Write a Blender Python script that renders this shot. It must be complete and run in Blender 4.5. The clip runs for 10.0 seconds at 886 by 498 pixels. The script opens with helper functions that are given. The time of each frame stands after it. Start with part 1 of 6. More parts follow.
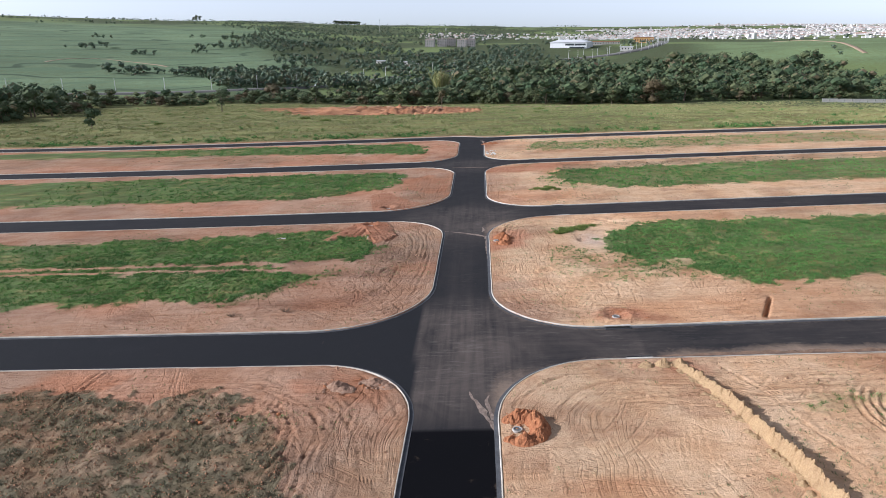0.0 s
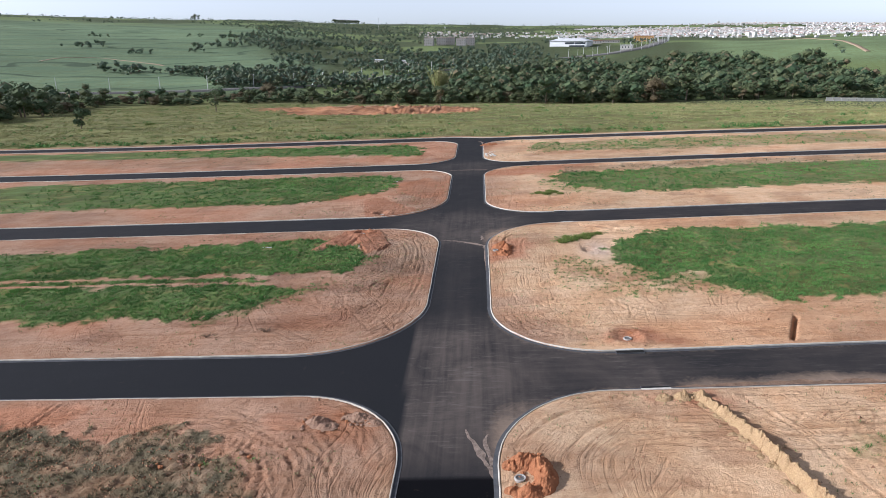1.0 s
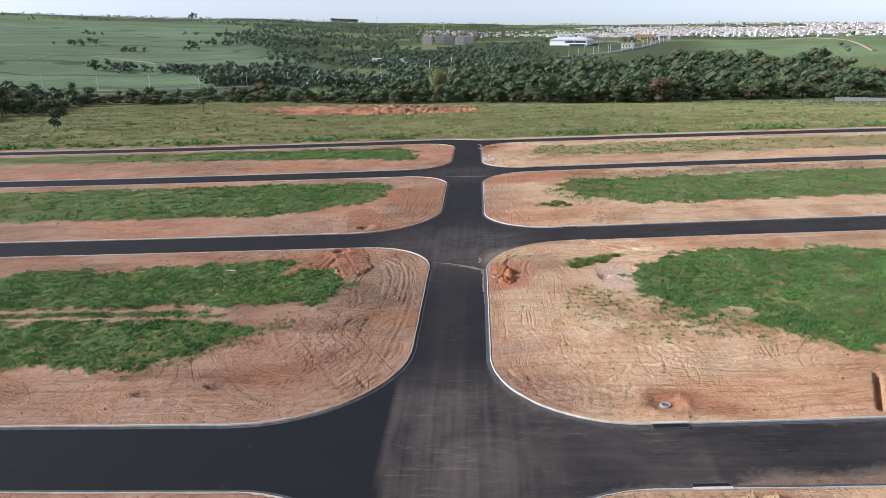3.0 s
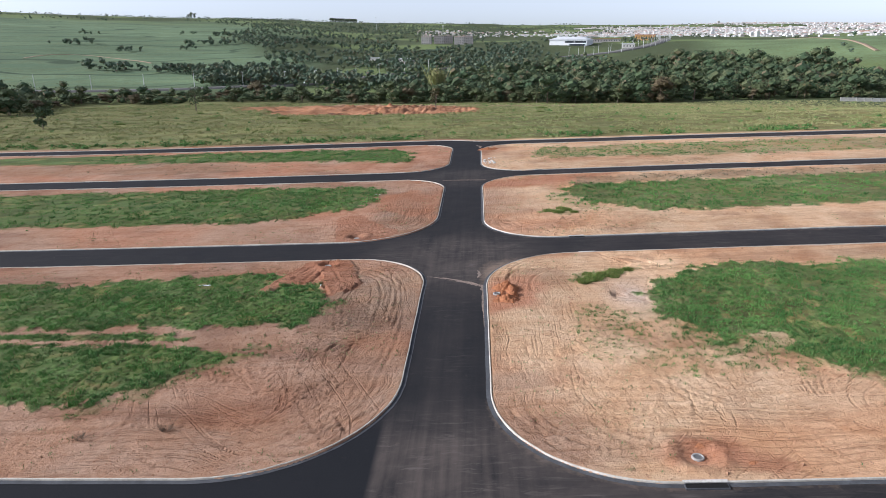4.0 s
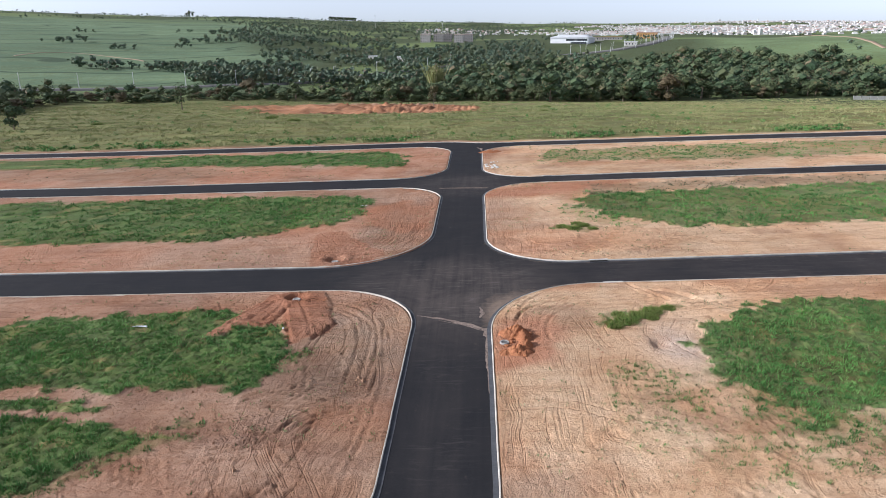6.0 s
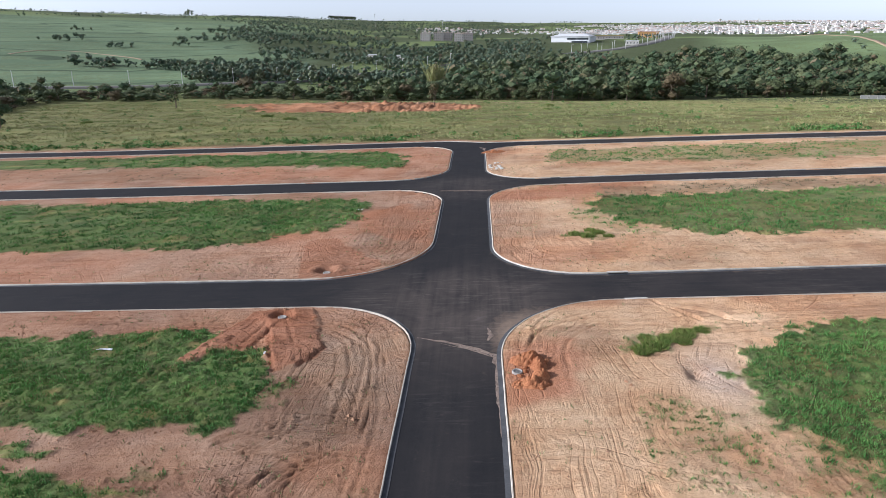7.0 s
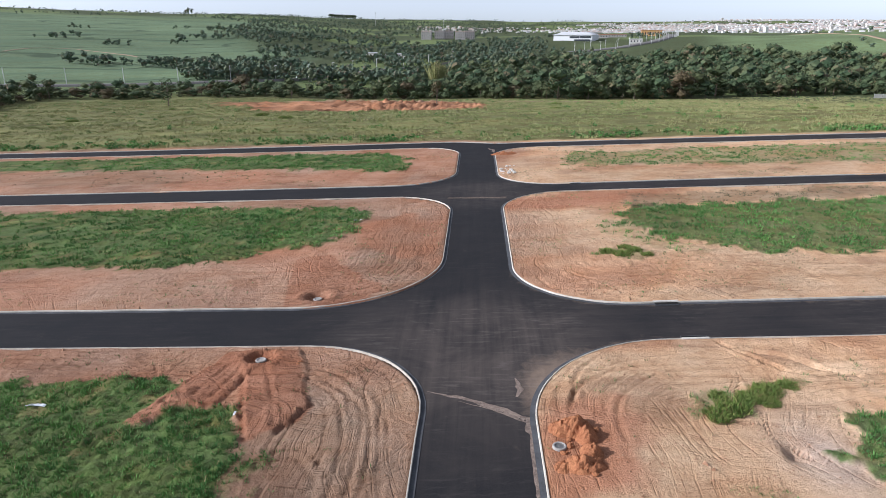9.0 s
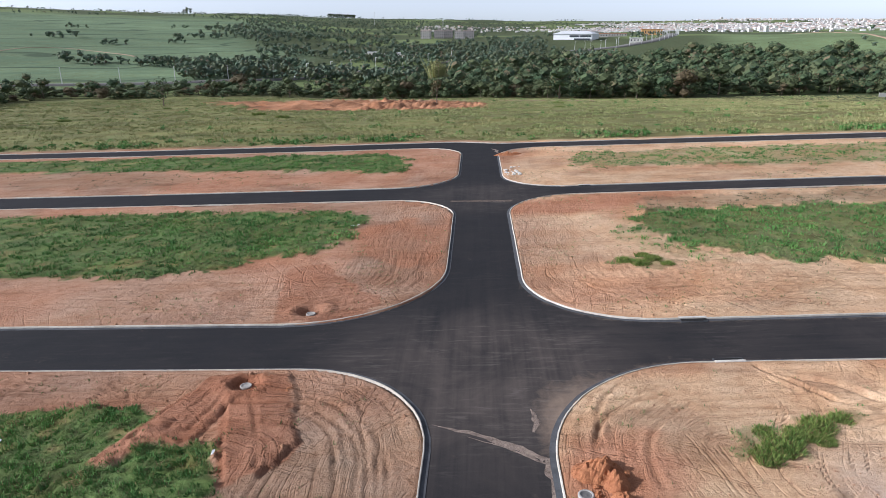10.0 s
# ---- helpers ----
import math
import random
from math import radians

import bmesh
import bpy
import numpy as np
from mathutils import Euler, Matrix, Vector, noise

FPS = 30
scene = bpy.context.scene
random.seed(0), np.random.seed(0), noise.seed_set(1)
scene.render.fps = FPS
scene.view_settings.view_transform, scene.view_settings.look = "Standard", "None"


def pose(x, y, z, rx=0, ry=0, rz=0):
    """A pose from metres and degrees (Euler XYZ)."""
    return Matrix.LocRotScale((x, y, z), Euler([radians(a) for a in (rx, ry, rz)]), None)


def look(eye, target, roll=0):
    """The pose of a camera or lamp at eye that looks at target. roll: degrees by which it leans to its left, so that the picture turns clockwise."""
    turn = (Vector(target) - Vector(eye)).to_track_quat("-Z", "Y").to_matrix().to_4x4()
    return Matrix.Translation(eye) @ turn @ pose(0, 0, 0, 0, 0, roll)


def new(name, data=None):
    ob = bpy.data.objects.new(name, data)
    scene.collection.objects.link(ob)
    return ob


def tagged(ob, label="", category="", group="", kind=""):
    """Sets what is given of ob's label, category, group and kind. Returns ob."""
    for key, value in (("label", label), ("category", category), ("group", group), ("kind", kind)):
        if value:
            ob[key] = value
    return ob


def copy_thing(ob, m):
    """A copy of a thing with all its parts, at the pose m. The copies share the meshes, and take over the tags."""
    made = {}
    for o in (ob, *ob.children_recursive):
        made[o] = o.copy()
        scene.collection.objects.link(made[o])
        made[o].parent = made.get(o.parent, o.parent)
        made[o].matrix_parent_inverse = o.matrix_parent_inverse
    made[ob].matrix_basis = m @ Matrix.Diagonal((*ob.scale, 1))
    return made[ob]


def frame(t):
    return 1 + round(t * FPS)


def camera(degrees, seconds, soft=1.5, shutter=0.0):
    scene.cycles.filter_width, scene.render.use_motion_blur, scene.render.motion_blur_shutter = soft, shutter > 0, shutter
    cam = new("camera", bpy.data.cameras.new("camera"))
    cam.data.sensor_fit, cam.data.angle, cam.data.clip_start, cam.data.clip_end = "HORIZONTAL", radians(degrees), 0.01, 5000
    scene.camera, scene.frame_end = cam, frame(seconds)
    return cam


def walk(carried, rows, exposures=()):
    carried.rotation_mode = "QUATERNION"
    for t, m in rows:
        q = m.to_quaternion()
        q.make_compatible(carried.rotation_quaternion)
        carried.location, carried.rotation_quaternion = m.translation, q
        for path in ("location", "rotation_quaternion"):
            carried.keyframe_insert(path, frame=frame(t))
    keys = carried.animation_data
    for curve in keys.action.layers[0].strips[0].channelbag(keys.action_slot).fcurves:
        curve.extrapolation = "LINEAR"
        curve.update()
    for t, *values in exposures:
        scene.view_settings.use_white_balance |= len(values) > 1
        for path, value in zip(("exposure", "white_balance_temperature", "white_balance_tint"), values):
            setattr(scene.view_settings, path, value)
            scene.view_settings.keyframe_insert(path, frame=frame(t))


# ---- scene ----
cam = camera(68, 10.0, 0.6)
PATH = [
    (0, look((1.73, -7.18, 28.73), (-3.39, 88.02, -1.44), -0.36)),
    (0.5, look((1.87, -3.96, 28.54), (-3.26, 91.22, -1.71), -0.46)),
    (1, look((1.91, -0.62, 28.32), (-3.14, 94.54, -1.99), -0.41)),
    (1.5, look((1.97, 2.83, 28.02), (-3.05, 97.99, -2.29), -0.40)),
    (2, look((2.02, 6.38, 27.77), (-2.92, 101.53, -2.60), -0.34)),
    (2.5, look((2.08, 9.93, 27.49), (-2.84, 105.07, -2.92), -0.34)),
    (4, look((2.17, 21.31, 26.22), (-2.60, 116.46, -4.15), -0.25)),
    (4.5, look((2.15, 25.28, 25.84), (-2.55, 120.43, -4.56), -0.24)),
    (5, look((2.18, 29.13, 25.45), (-2.52, 124.25, -5.03), -0.27)),
    (5.5, look((2.15, 32.96, 25.07), (-2.61, 128.08, -5.43), -0.29)),
    (7, look((1.35, 43.87, 23.52), (-3.34, 138.97, -7.06), -0.19)),
    (7.5, look((0.93, 46.98, 23.12), (-3.79, 142.05, -7.53), -0.15)),
    (8, look((0.51, 49.82, 22.75), (-4.19, 144.89, -7.91), -0.10)),
    (8.5, look((0.09, 52.48, 22.45), (-4.67, 147.54, -8.23), -0.12)),
    (9, look((-0.32, 55.06, 22.17), (-5.04, 150.11, -8.53), -0.11)),
    (9.5, look((-0.68, 57.57, 21.83), (-5.33, 152.62, -8.89), -0.09)),
    (10, look((-0.98, 60.09, 21.48), (-5.61, 155.14, -9.27), -0.17)),
]
walk(cam, PATH, [(0, 0.14, 5800, 13), (10, 0.14, 5800, 13)])

# ---- light: low sun from the left, pale clear sky ----
SUN_UP, SUN_BACK = 25.0, 8.0
w = bpy.data.worlds.new("world")
scene.world = w
w.use_nodes = True
sky = w.node_tree.nodes.new("ShaderNodeTexSky")
sky.sky_type, sky.sun_disc = "NISHITA", False
sky.sun_elevation, sky.sun_rotation = radians(SUN_UP), radians(-90 - SUN_BACK)
sky.altitude, sky.air_density, sky.dust_density, sky.ozone_density = 600, 0.6, 1.1, 1.6
bg = w.node_tree.nodes["Background"]
bg.inputs[1].default_value = 0.15
haze = w.node_tree.nodes.new("ShaderNodeHueSaturation")   # thin haze whitens the whole sky
haze.inputs["Saturation"].default_value = 0.3
w.node_tree.links.new(sky.outputs[0], haze.inputs["Color"])
w.node_tree.links.new(haze.outputs[0], bg.inputs[0])
sun = new("sun", bpy.data.lights.new("sun", "SUN"))
sun.data.energy, sun.data.angle, sun.data.color = 4.9, radians(0.6), (1.0, 0.955, 0.90)
_e, _b = radians(SUN_UP), radians(SUN_BACK)
sun.matrix_world = look((-100 * math.cos(_e) * math.cos(_b), -100 * math.cos(_e) * math.sin(_b), 100 * math.sin(_e)), (0, 0, 0))


# ---- materials ----
def material(name, rough=0.8, metal=0.0, spec=0.3):
    m = bpy.data.materials.new(name)
    m.use_nodes = True
    b = m.node_tree.nodes["Principled BSDF"]
    b.inputs["Roughness"].default_value = rough
    b.inputs["Metallic"].default_value = metal
    b.inputs["Specular IOR Level"].default_value = spec
    return m, m.node_tree, b


def nd(nt, kind, inputs=None, **props):
    """A node with its properties and inputs; an input is a value or another node's output."""
    n = nt.nodes.new(kind)
    for k, v in props.items():
        setattr(n, k, v)
    for k, v in (inputs or {}).items():
        if isinstance(v, bpy.types.NodeSocket):
            nt.links.new(v, n.inputs[k])
        else:
            n.inputs[k].default_value = v
    return n


def col(c):
    return (*c, 1.0)


def place(nt):
    return nd(nt, "ShaderNodeTexCoord").outputs["Object"]


def noise_out(nt, vec, scale, detail=3.0, rough=0.55, distort=0.0):
    return nd(nt, "ShaderNodeTexNoise", {"Vector": vec, "Scale": scale, "Detail": detail, "Roughness": rough, "Distortion": distort}).outputs["Fac"]


def math_out(nt, op, a, b=0.0, c=0.0):
    n = nd(nt, "ShaderNodeMath", operation=op)
    for i, v in enumerate((a, b, c)):
        if isinstance(v, bpy.types.NodeSocket):
            nt.links.new(v, n.inputs[i])
        else:
            n.inputs[i].default_value = v
    return n.outputs[0]


def ranged(nt, v, a, b, c=0.0, d=1.0):
    return nd(nt, "ShaderNodeMapRange", {"Value": v, "From Min": a, "From Max": b, "To Min": c, "To Max": d}).outputs[0]


def mixed(nt, fac, a, b, mode="MIX"):
    n = nd(nt, "ShaderNodeMix", data_type="RGBA", blend_type=mode)
    for i, v in ((0, fac), (6, a), (7, b)):
        if isinstance(v, bpy.types.NodeSocket):
            nt.links.new(v, n.inputs[i])
        else:
            n.inputs[i].default_value = v if i == 0 else col(v)
    return n.outputs[2]


def bumped(nt, b, height, strength, dist):
    n = nd(nt, "ShaderNodeBump", {"Height": height, "Strength": strength, "Distance": dist})
    nt.links.new(n.outputs[0], b.inputs["Normal"])


def soil_material():
    """Graded earth and grassland: the cover's colours come with the sheet, grain, scrapes and tread marks are added here."""
    m, nt, b = material("soil", 0.95, 0, 0.15)
    p = place(nt)
    base = nd(nt, "ShaderNodeVertexColor", layer_name="cover").outputs["Color"]
    big, mid, fine = noise_out(nt, p, 0.18, 5, 0.6), noise_out(nt, p, 1.1, 6, 0.7, 0.8), noise_out(nt, p, 6.0, 4, 0.7)
    c = mixed(nt, ranged(nt, big, 0.4, 0.62, 0, 0.5), base, (0.80, 0.62, 0.48), "MULTIPLY")
    c = mixed(nt, ranged(nt, noise_out(nt, p, 0.55, 5, 0.65, 1.2), 0.5, 0.66, 0, 0.45), c, (0.74, 0.66, 0.6), "MULTIPLY")
    c = mixed(nt, ranged(nt, mid, 0.48, 0.7, 0, 0.4), c, (0.70, 0.58, 0.5), "MULTIPLY")
    c = mixed(nt, ranged(nt, fine, 0.5, 0.68, 0, 0.32), c, (0.62, 0.53, 0.46), "MULTIPLY")
    clod = noise_out(nt, p, 2.7, 8, 0.78, 0.5)
    c = mixed(nt, ranged(nt, clod, 0.54, 0.64, 0, 0.32), c, (0.6, 0.5, 0.43), "MULTIPLY")
    c = mixed(nt, ranged(nt, clod, 0.45, 0.36, 0, 0.35), c, (1.22, 1.2, 1.18), "MULTIPLY")
    # scrapes that run along the curbs and round the corners
    edge = nd(nt, "ShaderNodeAttribute", attribute_name="edge").outputs["Fac"]
    flat = nd(nt, "ShaderNodeSeparateXYZ", {0: p})
    bow = math_out(nt, "MULTIPLY", noise_out(nt, p, 0.09, 2), 5.0)
    lanes = nd(nt, "ShaderNodeCombineXYZ", {0: math_out(nt, "MULTIPLY", math_out(nt, "ADD", edge, bow), 4.6), 1: math_out(nt, "MULTIPLY", flat.outputs[0], 0.09), 2: math_out(nt, "MULTIPLY", flat.outputs[1], 0.09)}).outputs[0]
    lane = noise_out(nt, lanes, 1.0, 4, 0.62)
    where = math_out(nt, "MULTIPLY", ranged(nt, edge, 13.0, 8.0), ranged(nt, noise_out(nt, p, 0.11, 2), 0.42, 0.55))
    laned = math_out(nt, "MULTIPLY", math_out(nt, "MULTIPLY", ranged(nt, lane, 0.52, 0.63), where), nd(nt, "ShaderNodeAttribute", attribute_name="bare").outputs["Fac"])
    # the sunk scrapes are darkened in the colour as well
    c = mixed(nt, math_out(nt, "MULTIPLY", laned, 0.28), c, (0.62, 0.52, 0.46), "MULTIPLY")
    graded = noise_out(nt, nd(nt, "ShaderNodeMapping", {0: p, 3: (0.07, 1.5, 1)}).outputs[0], 1.0, 5, 0.65, 0.3)
    c = mixed(nt, ranged(nt, graded, 0.46, 0.66, 0, 0.3), c, (0.68, 0.56, 0.48), "MULTIPLY")
    # long curved wheel scrapes in three directions, partly with tread bars
    bent = nd(nt, "ShaderNodeTexNoise", {"Vector": p, "Scale": 0.05, "Detail": 1.0}).outputs["Color"]
    q = nd(nt, "ShaderNodeVectorMath", {0: p, 1: nd(nt, "ShaderNodeVectorMath", {0: bent, 1: (22, 22, 0)}, operation="MULTIPLY").outputs[0]}, operation="ADD").outputs[0]
    bare = nd(nt, "ShaderNodeAttribute", attribute_name="bare").outputs["Fac"]
    marks = 0.0
    for k, (turn, stretch) in enumerate(((12, 0.10), (75, 0.12), (-38, 0.10))):
        r = nd(nt, "ShaderNodeMapping", {0: q, 1: (k * 31.0, k * 17.0, 0), 2: (0, 0, radians(turn))}).outputs[0]
        s = noise_out(nt, nd(nt, "ShaderNodeMapping", {0: r, 3: (stretch, 2.3, 1)}).outputs[0], 1.0, 3, 0.6)
        groove = ranged(nt, s, 0.56, 0.66, 0, 1)
        along = nd(nt, "ShaderNodeSeparateXYZ", {0: r})
        bars = math_out(nt, "SINE", math_out(nt, "ADD", math_out(nt, "MULTIPLY", along.outputs[0], 15.0), math_out(nt, "MULTIPLY", along.outputs[1], 9.0)))
        here = ranged(nt, noise_out(nt, r, 0.16, 2), 0.5, 0.58)
        g = math_out(nt, "MULTIPLY", groove, math_out(nt, "ADD", 0.6, math_out(nt, "MULTIPLY", math_out(nt, "MULTIPLY", bars, here), 0.55)))
        area = ranged(nt, noise_out(nt, r, 0.09, 3), 0.5, 0.6)
        marks = math_out(nt, "ADD", marks, math_out(nt, "MULTIPLY", g, area))
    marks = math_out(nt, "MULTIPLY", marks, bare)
    # grooves darkened in colour by the mask that also sinks them
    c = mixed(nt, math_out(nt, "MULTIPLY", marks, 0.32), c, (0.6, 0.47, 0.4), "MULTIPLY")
    dots = nd(nt, "ShaderNodeTexVoronoi", {"Vector": p, "Scale": 2.2}).outputs["Distance"]
    c = mixed(nt, ranged(nt, dots, 0.06, 0.14, 0.35, 0), c, (0.45, 0.35, 0.28), "MULTIPLY")
    # terrace banks of the far cane fields, which follow the height of the land
    cane = nd(nt, "ShaderNodeAttribute", attribute_name="cane").outputs["Fac"]
    wob = noise_out(nt, p, 0.004, 2)
    z = nd(nt, "ShaderNodeSeparateXYZ", {0: p}).outputs[2]
    ph = math_out(nt, "FRACT", math_out(nt, "MULTIPLY", math_out(nt, "ADD", z, math_out(nt, "MULTIPLY", wob, 26.0)), 0.15))
    crop = noise_out(nt, nd(nt, "ShaderNodeMapping", {0: p, 3: (0.006, 0.02, 1)}).outputs[0], 1.0, 5, 0.6)
    c = mixed(nt, math_out(nt, "MULTIPLY", ranged(nt, crop, 0.42, 0.6, 0, 0.7), cane), c, (0.125, 0.19, 0.11))
    bank = math_out(nt, "MULTIPLY", ranged(nt, ph, 0.9, 0.94, 0, 0.85), cane)
    c = mixed(nt, bank, c, (0.06, 0.09, 0.05))
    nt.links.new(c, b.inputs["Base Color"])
    h = math_out(nt, "ADD", math_out(nt, "MULTIPLY", mid, 0.7), math_out(nt, "MULTIPLY", fine, 0.32))
    h = math_out(nt, "ADD", h, math_out(nt, "MULTIPLY", graded, 0.16))
    h = math_out(nt, "SUBTRACT", h, math_out(nt, "MULTIPLY", marks, 0.5))
    h = math_out(nt, "SUBTRACT", h, math_out(nt, "MULTIPLY", laned, 0.32))
    h = math_out(nt, "SUBTRACT", h, math_out(nt, "MULTIPLY", clod, 0.45))
    bumped(nt, b, h, 0.9, 0.25)
    return m


def asphalt_material():
    """Fresh asphalt, laid in two goes, dusty with soil where lorries turned."""
    m, nt, b = material("asphalt", 0.9, 0, 0.18)
    p = place(nt)
    xyz = nd(nt, "ShaderNodeSeparateXYZ", {0: p})
    dust = nd(nt, "ShaderNodeAttribute", attribute_name="dust").outputs["Fac"]
    along = noise_out(nt, nd(nt, "ShaderNodeMapping", {0: p, 3: (1.5, 0.05, 1)}).outputs[0], 1.0, 5, 0.6, 0.4)
    across = noise_out(nt, nd(nt, "ShaderNodeMapping", {0: p, 3: (0.06, 1.3, 1)}).outputs[0], 1.0, 5, 0.62, 0.4)
    arm = nd(nt, "ShaderNodeAttribute", attribute_name="arm").outputs["Fac"]
    streaks = nd(nt, "ShaderNodeMix", {0: arm, 2: along, 3: across}, data_type="FLOAT").outputs[0]
    cloud = noise_out(nt, p, 0.16, 5, 0.65, 0.8)
    patch, grain = noise_out(nt, p, 0.35, 4), noise_out(nt, p, 14.0, 2)
    c = mixed(nt, ranged(nt, grain, 0.3, 0.7), (0.0102, 0.0112, 0.0138), (0.019, 0.0195, 0.0225))
    c = mixed(nt, ranged(nt, patch, 0.3, 0.75, 0, 0.5), c, (0.0225, 0.023, 0.026))
    d = math_out(nt, "MULTIPLY", dust, ranged(nt, math_out(nt, "ADD", math_out(nt, "MULTIPLY", streaks, 0.6), math_out(nt, "MULTIPLY", cloud, 0.9)), 0.5, 1.05, 0.12, 0.9))
    c = mixed(nt, math_out(nt, "MINIMUM", d, 0.85), c, (0.155, 0.125, 0.108))
    # thin scuffs left by turning wheels
    for turn, k in ((4, 0.0), (86, 31.0), (70, 57.0)):
        r = nd(nt, "ShaderNodeMapping", {0: p, 1: (k, k, 0), 2: (0, 0, radians(turn)), 3: (0.3, 2.2, 1)}).outputs[0]
        scuff = math_out(nt, "MULTIPLY", ranged(nt, noise_out(nt, r, 1.0, 5, 0.72, 0.6), 0.55, 0.7), ranged(nt, noise_out(nt, p, 0.13 + 0.02 * turn / 80, 3), 0.46, 0.58))
        c = mixed(nt, math_out(nt, "MULTIPLY", math_out(nt, "MULTIPLY", scuff, dust), 0.75), c, (0.16, 0.138, 0.124))
    fresh = nd(nt, "ShaderNodeAttribute", attribute_name="fresh").outputs["Fac"]
    c = mixed(nt, math_out(nt, "MULTIPLY", fresh, 0.8), c, (0.004, 0.004, 0.005))
    nt.links.new(ranged(nt, fresh, 0, 1, 0.14, 0.02), b.inputs["Specular IOR Level"])
    earth = nd(nt, "ShaderNodeAttribute", attribute_name="earth").outputs["Fac"]
    e = ranged(nt, math_out(nt, "ADD", earth, math_out(nt, "MULTIPLY", math_out(nt, "SUBTRACT", noise_out(nt, p, 0.9, 6, 0.72, 0.6), 0.5), 0.9)), 0.12, 0.95, 0, 0.8)
    c = mixed(nt, e, c, (0.36, 0.26, 0.19))
    nt.links.new(c, b.inputs["Base Color"])
    nt.links.new(ranged(nt, patch, 0.3, 0.7, 0.82, 0.95), b.inputs["Roughness"])
    bumped(nt, b, grain, 0.25, 0.01)
    return m


def concrete_material(name, light, dark):
    m, nt, b = material(name, 0.85, 0, 0.3)
    p = place(nt)
    n1, n2 = noise_out(nt, p, 0.9, 5, 0.6), noise_out(nt, p, 9.0, 4, 0.6)
    c = mixed(nt, ranged(nt, n1, 0.35, 0.7), light, dark)
    c = mixed(nt, ranged(nt, n2, 0.45, 0.75, 0, 0.5), c, (0.5, 0.42, 0.35), "MULTIPLY")
    nt.links.new(c, b.inputs["Base Color"])
    bumped(nt, b, n2, 0.3, 0.02)
    return m


def earth_material(name, a, c2, scale=1.6):
    """Loose dug earth in clods."""
    m, nt, b = material(name, 0.97, 0, 0.1)
    p = place(nt)
    n1, n2 = noise_out(nt, p, scale, 5, 0.7, 0.4), noise_out(nt, p, scale * 6, 4, 0.7)
    c = mixed(nt, ranged(nt, n1, 0.3, 0.7), a, c2)
    c = mixed(nt, ranged(nt, n2, 0.35, 0.7, 0.6, 0), c, (0.5, 0.4, 0.33), "MULTIPLY")
    nt.links.new(c, b.inputs["Base Color"])
    bumped(nt, b, math_out(nt, "ADD", n1, math_out(nt, "MULTIPLY", n2, 0.6)), 0.8, 0.2)
    return m


def leaf_material(name, a, c2, dry=(0.16, 0.12, 0.05), dry_part=0.12, by_object=False, wide=False, streaky=False, toned=False):
    """Leaves or blades: each clump has its own tone."""
    m, nt, b = material(name, 0.75, 0, 0.25)
    r = nd(nt, "ShaderNodeNewGeometry").outputs["Random Per Island"]
    if toned:
        tone = nd(nt, "ShaderNodeAttribute", attribute_name="tone").outputs["Fac"]
        c = mixed(nt, math_out(nt, "ADD", math_out(nt, "MULTIPLY", r, 0.4), math_out(nt, "MULTIPLY", tone, 0.6)), a, c2)
    else:
        c = mixed(nt, r, a, c2)
    p = place(nt)
    patch = noise_out(nt, p, 0.11, 4, 0.6)
    c = mixed(nt, ranged(nt, patch, 0.45, 0.7, 0, 0.6), c, [v * 0.7 for v in a])
    c = mixed(nt, ranged(nt, math_out(nt, "FRACT", math_out(nt, "MULTIPLY", r, 17.3)), 1 - dry_part, 1 - dry_part + 0.02), c, dry)
    if streaky:
        band = noise_out(nt, nd(nt, "ShaderNodeMapping", {0: p, 3: (0.03, 0.16, 1)}).outputs[0], 1.0, 4, 0.6)
        c = mixed(nt, ranged(nt, band, 0.5, 0.68, 0, 0.75), c, (0.42, 0.34, 0.17))
        c = mixed(nt, ranged(nt, band, 0.46, 0.34, 0, 0.6), c, (0.15, 0.235, 0.06))
    if wide:
        hue = noise_out(nt, p, 0.075, 2, 0.5)
        c = mixed(nt, ranged(nt, hue, 0.5, 0.62, 0, 0.5), c, (0.15, 0.155, 0.07))
        c = mixed(nt, ranged(nt, hue, 0.46, 0.36, 0, 0.5), c, (0.05, 0.10, 0.045))
        c = mixed(nt, ranged(nt, noise_out(nt, p, 0.06, 2), 0.66, 0.7, 0, 0.6), c, (0.19, 0.12, 0.075))
    if by_object:
        o = nd(nt, "ShaderNodeObjectInfo").outputs["Random"]
        c = mixed(nt, ranged(nt, o, 0.0, 1.0, 0, 0.6), c, (0.085, 0.085, 0.032))
        c = mixed(nt, ranged(nt, math_out(nt, "FRACT", math_out(nt, "MULTIPLY", o, 7.7)), 0.9, 0.92, 0, 0.7), c, (0.13, 0.085, 0.05))
    nt.links.new(c, b.inputs["Base Color"])
    return m


def plain_material(name, a, c2, rough=0.7, metal=0.0, scale=2.0, island=False):
    m, nt, b = material(name, rough, metal)
    f = noise_out(nt, place(nt), scale, 4, 0.6)
    if island:
        f = nd(nt, "ShaderNodeNewGeometry").outputs["Random Per Island"]
    nt.links.new(mixed(nt, f, a, c2), b.inputs["Base Color"])
    return m


